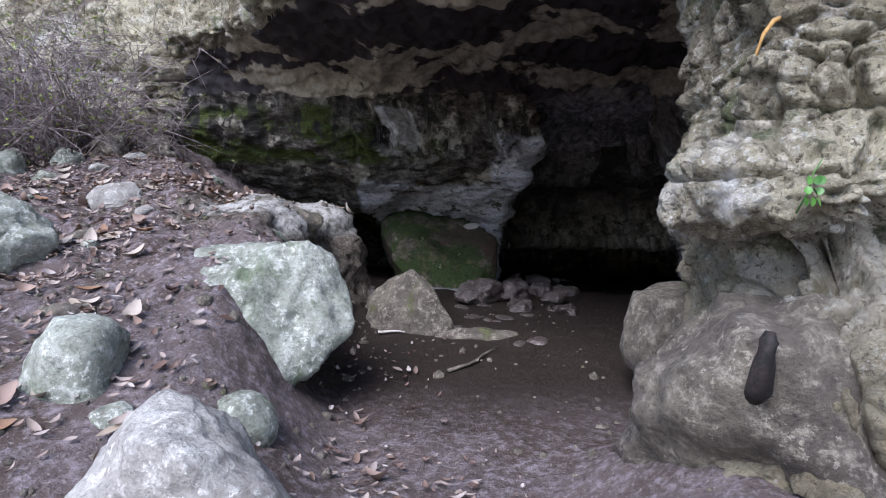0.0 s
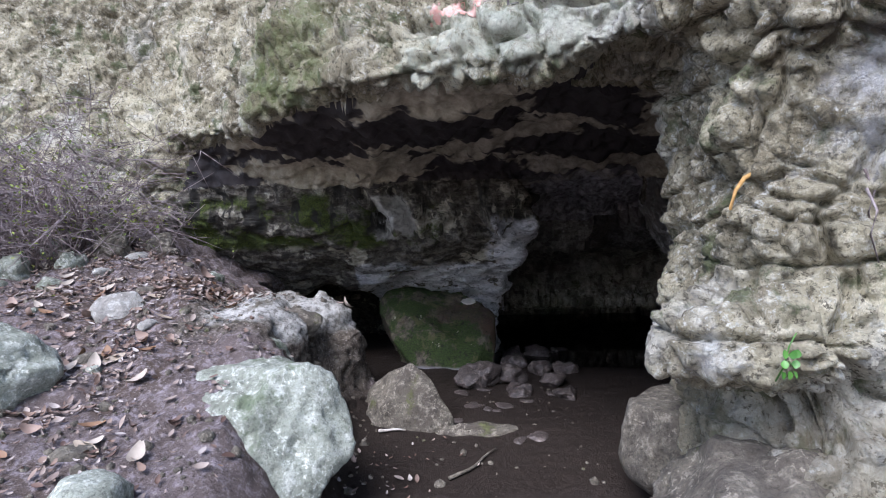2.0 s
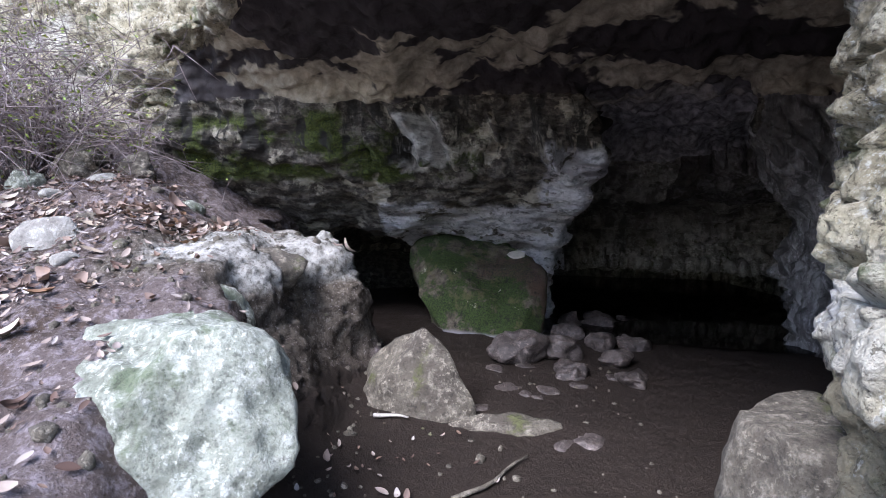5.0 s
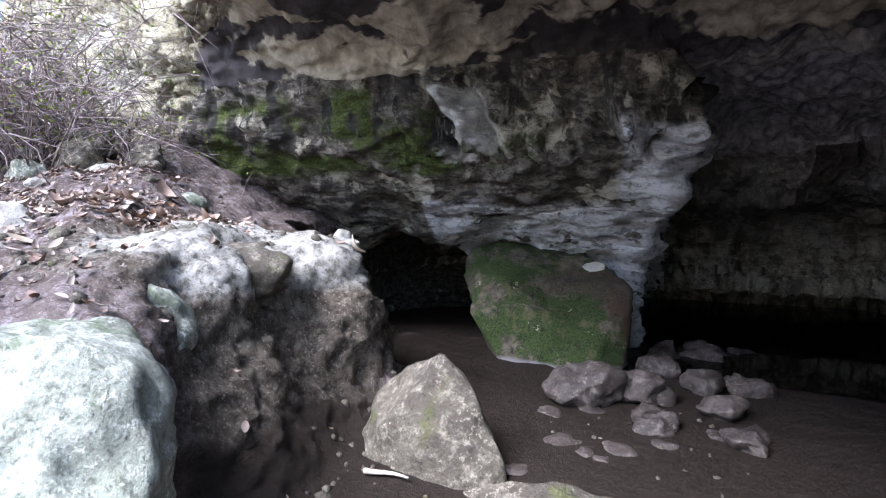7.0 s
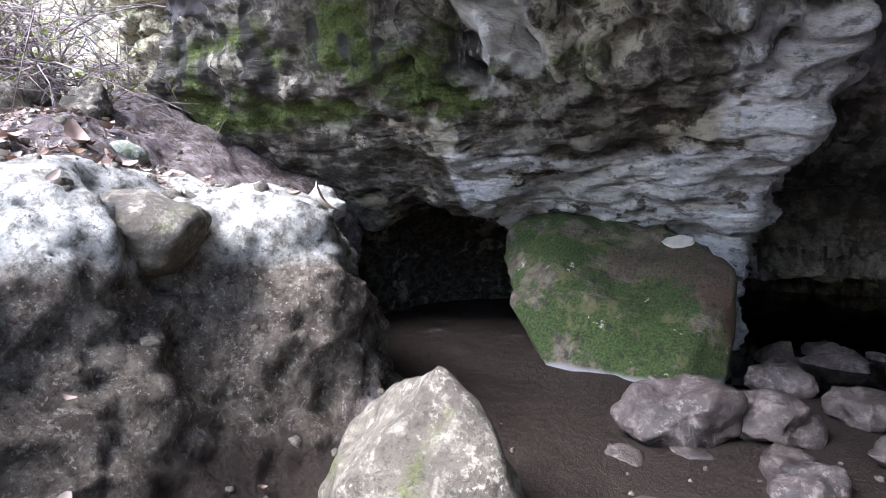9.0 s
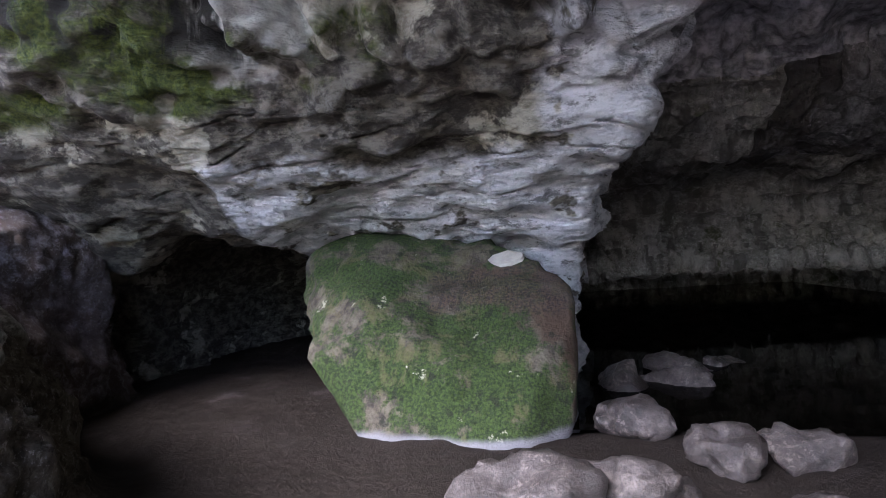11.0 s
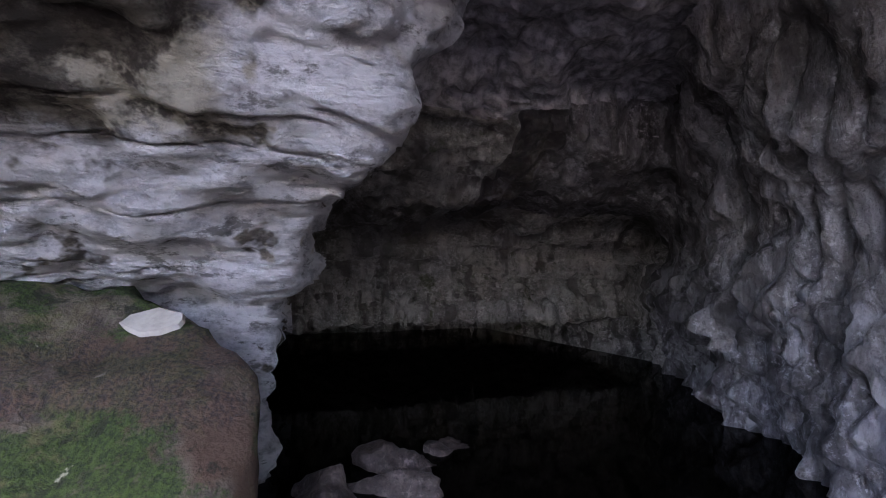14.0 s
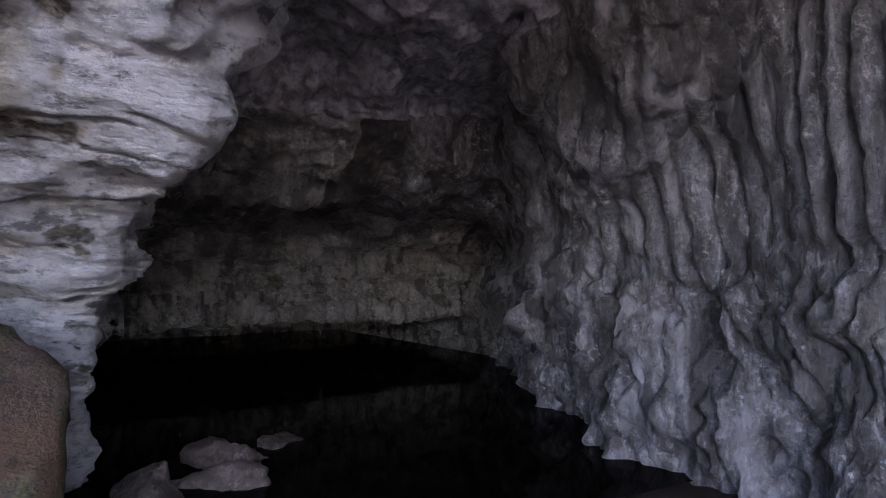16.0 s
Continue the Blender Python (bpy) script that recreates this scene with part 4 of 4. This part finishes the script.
for k in range(5):
    p, n = on_rock((1.9 + 0.07 * k, 0.6, 1.5 + 0.1 * k), (0, 1, 0))
    branch("rootlet", [p + Vector(v) for v in ((0, 0.01, 0.18), (0.02, -0.02, 0.08), (-0.01, -0.015, -0.02), (0.03, 0.0, -0.14))], 0.007, BARK, "thin dark rootlet on the rock pillar", "root")

# rotten stump in its hole
mound = bpy.data.objects["path_mound"]
mound_tree = BVHTree.FromPolygons([pose(1.86, 2.82, -0.24, 0, 0, 20) @ v.co for v in mound.data.vertices], [list(f.vertices) for f in mound.data.polygons])
hit, hn, _, _ = mound_tree.ray_cast(Vector((1.24, 0.5, 0.16)), Vector((0, 1, 0.08)))
p = hit if hit else Vector((1.3, 2.3, 0.35))
bm = bmesh.new()
tube(bm, [(0, 0.06, -0.13), (0, 0.02, -0.1), (0, -0.01, 0.0), (0.01, -0.02, 0.09), (0.02, -0.01, 0.12)], [0.042, 0.046, 0.04, 0.034, 0.02], 12)
ob = new("wood_stump", finish(bm, "wood_stump", STUMP))
ob.matrix_world = Matrix.Translation(p + Vector((0, -0.03, 0.03)))
tagged(ob, "rotten black wooden peg stuck in the rock", "stump")

# little green plant on the pillar
p, n = on_rock((1.42, 0.5, 0.98), (0, 1, 0))
base = new("wall_plant")
base.location = p
st, lv = bmesh.new(), bmesh.new()
r2 = random.Random(8)
tube(st, [(0, 0.02, -0.09), (0.01, -0.03, -0.02), (0.02, -0.05, 0.06), (0.05, -0.05, 0.11)], [0.004, 0.003, 0.003, 0.002], 5)
for k in range(9):
    x, z = -0.02 + 0.025 * (k % 3) + 0.008 * (k // 3), -0.05 + 0.04 * (k // 3)
    leaf_into(lv, Matrix.Translation((x, -0.06 + r2.uniform(-0.015, 0.015), z)) @ pose(0, 0, 0, 75 + r2.uniform(-20, 20), r2.uniform(-25, 25), r2.uniform(-70, 70)), 0.035, 0.03, 0.1, r2)
for nm, b, mat in (("stem", st, GREEN), ("leaf", lv, GREEN)):
    part = new(nm, finish(b, nm, mat))
    part.parent = base
tagged(base, "small bright green plant growing from rock", "plant")

# leaf caught on the rock foot
p, n = on_rock((1.36, 0.4, 0.28), (0, 1, 0))
ob = new("fallen_leaf", big[0])
ob.matrix_world = Matrix.Translation(p + n * 0.02) @ pose(0, 0, 0, 80, 10, 20)
tagged(ob, "pale dry leaf caught on the rock", "leaf", "fallen leaves")

# broken flake on the mossy boulder
bm = bmesh.new()
r3 = random.Random(3)
rim = [(0.13 * math.cos(a) * r3.uniform(0.8, 1.1), 0.085 * math.sin(a) * r3.uniform(0.75, 1.1)) for a in [2 * math.pi * k / 11 for k in range(11)]]
lo = [bm.verts.new((x, y, 0)) for x, y in rim]
hi = [bm.verts.new((x * 0.93, y * 0.93, 0.018)) for x, y in rim]
bm.faces.new(hi)
bm.faces.new(lo[::-1])
for k in range(11):
    bm.faces.new((lo[k], lo[(k + 1) % 11], hi[(k + 1) % 11], hi[k]))
ob = new("pale_flake", finish(bm, "pale_flake", plain_material("bare_cream_stone", (0.42, 0.39, 0.33), (0.56, 0.53, 0.46), 12), False))
FLAKE = ob
hit = None
mb = bpy.data.objects["mossy_boulder"]
MOSSY_POSE = mb.matrix_basis.copy()
bt = BVHTree.FromPolygons([MOSSY_POSE @ v.co for v in mb.data.vertices], [list(f.vertices) for f in mb.data.polygons])
hit, hn, _, _ = bt.ray_cast(Vector((0.45, 5.5, 1.0)), Vector((0.36 - 0.45, 8.6 - 5.5, 0.9 - 1.0)).normalized())
if hit is None:
    hit, hn, _, _ = bt.find_nearest(Vector((0.35, 8.8, 0.93)))
ob.matrix_world = Matrix.Translation(hit - hn * 0.006) @ hn.to_track_quat("Z", "Y").to_matrix().to_4x4()
tagged(ob, "pale cream stone flake on the mossy boulder", "stone flake")


# ---------------------------------------------------------------- drip stone along the back lip
def dripstone(x, y, z, length, width, seed):
    r = random.Random(seed)
    bm = bmesh.new()
    n = 8
    tube(bm, [(r.gauss(0, 0.004), r.gauss(0, 0.004), 0.12 - (length + 0.12) * k / n) for k in range(n + 1)],
         [width * (1 - 0.8 * (k / n) ** 1.3) * r.uniform(0.85, 1.15) for k in range(n + 1)], 9)
    ob = new("dripstone", finish(bm, "dripstone", BACK))
    ob.location = (x, y, z)
    return tagged(ob, "grey hanging dripstone on the back lip", "stalactite", "dripstones along the lip")


for k in range(34):
    x = 1.25 + 0.095 * k + rng.gauss(0, 0.04)
    hit, hn = on_rock((x, 11.4, 0.62 + rng.uniform(0, 0.2)), (0, 1, 0))
    dripstone(hit.x, hit.y - 0.01, hit.z, rng.uniform(0.1, 0.3), rng.uniform(0.03, 0.07), 200 + k)

# red paint smear and scratched strokes on the lintel
PAINT = plain_material("faded_red_paint", (0.5, 0.24, 0.19), (0.6, 0.42, 0.36), 14)
INK = plain_material("dark_scratch", (0.06, 0.05, 0.05), (0.12, 0.11, 0.1), 30)


def patch(name, x, z, w, h, mat, label, category, seed):
    """A ragged coat of paint that follows the rock."""
    r = random.Random(seed)
    nx, nz = max(2, int(w / 0.02)), max(2, int(h / 0.02))
    bm = bmesh.new()
    grid = {}
    for i in range(nx + 1):
        for j in range(nz + 1):
            hit, hn = on_rock((x + (i / nx - 0.5) * w, 1.5, z + (j / nz - 0.5) * h), (0, 1, 0.12))
            grid[i, j] = bm.verts.new(hit + Vector((0, -0.006, 0)))
    for i in range(nx):
        for j in range(nz):
            if w < 0.06 or h < 0.06 or (noise.noise(Vector((i * 0.25, j * 0.25, seed))) > -0.12 and min(i, nx - 1 - i, j, nz - 1 - j) >= r.choice((0, 0, 1))):
                bm.faces.new((grid[i, j], grid[i + 1, j], grid[i + 1, j + 1], grid[i, j + 1]))
    return tagged(new(name, finish(bm, name, mat)), label, category)


patch("paint_smear", 0.2, 2.98, 0.42, 0.16, PAINT, "faded red paint smear on the lintel rock", "paint", 3)


def letters(strokes):
    """Strokes scratched on the lintel: middle x, middle z, width, height."""
    bm = bmesh.new()
    for x, z, w, h in strokes:
        nx, nz = max(1, round(w / 0.012)), max(1, round(h / 0.012))
        grid = {}
        for i in range(nx + 1):
            for j in range(nz + 1):
                hit, hn = on_rock((x + (i / nx - 0.5) * w, 1.5, z + (j / nz - 0.5) * h), (0, 1, 0.12))
                grid[i, j] = bm.verts.new(hit + Vector((0, -0.007, 0)))
        for i in range(nx):
            for j in range(nz):
                bm.faces.new((grid[i, j], grid[i + 1, j], grid[i + 1, j + 1], grid[i, j + 1]))
    return tagged(new("scratched_letters", finish(bm, "scratched_letters", INK)), "dark letters L E scratched on the lintel", "lettering")


letters([(0.54, 2.96, 0.018, 0.13), (0.575, 2.9, 0.07, 0.016), (0.7, 2.96, 0.022, 0.13), (0.735, 3.02, 0.06, 0.014), (0.73, 2.965, 0.05, 0.014), (0.735, 2.905, 0.06, 0.014)])
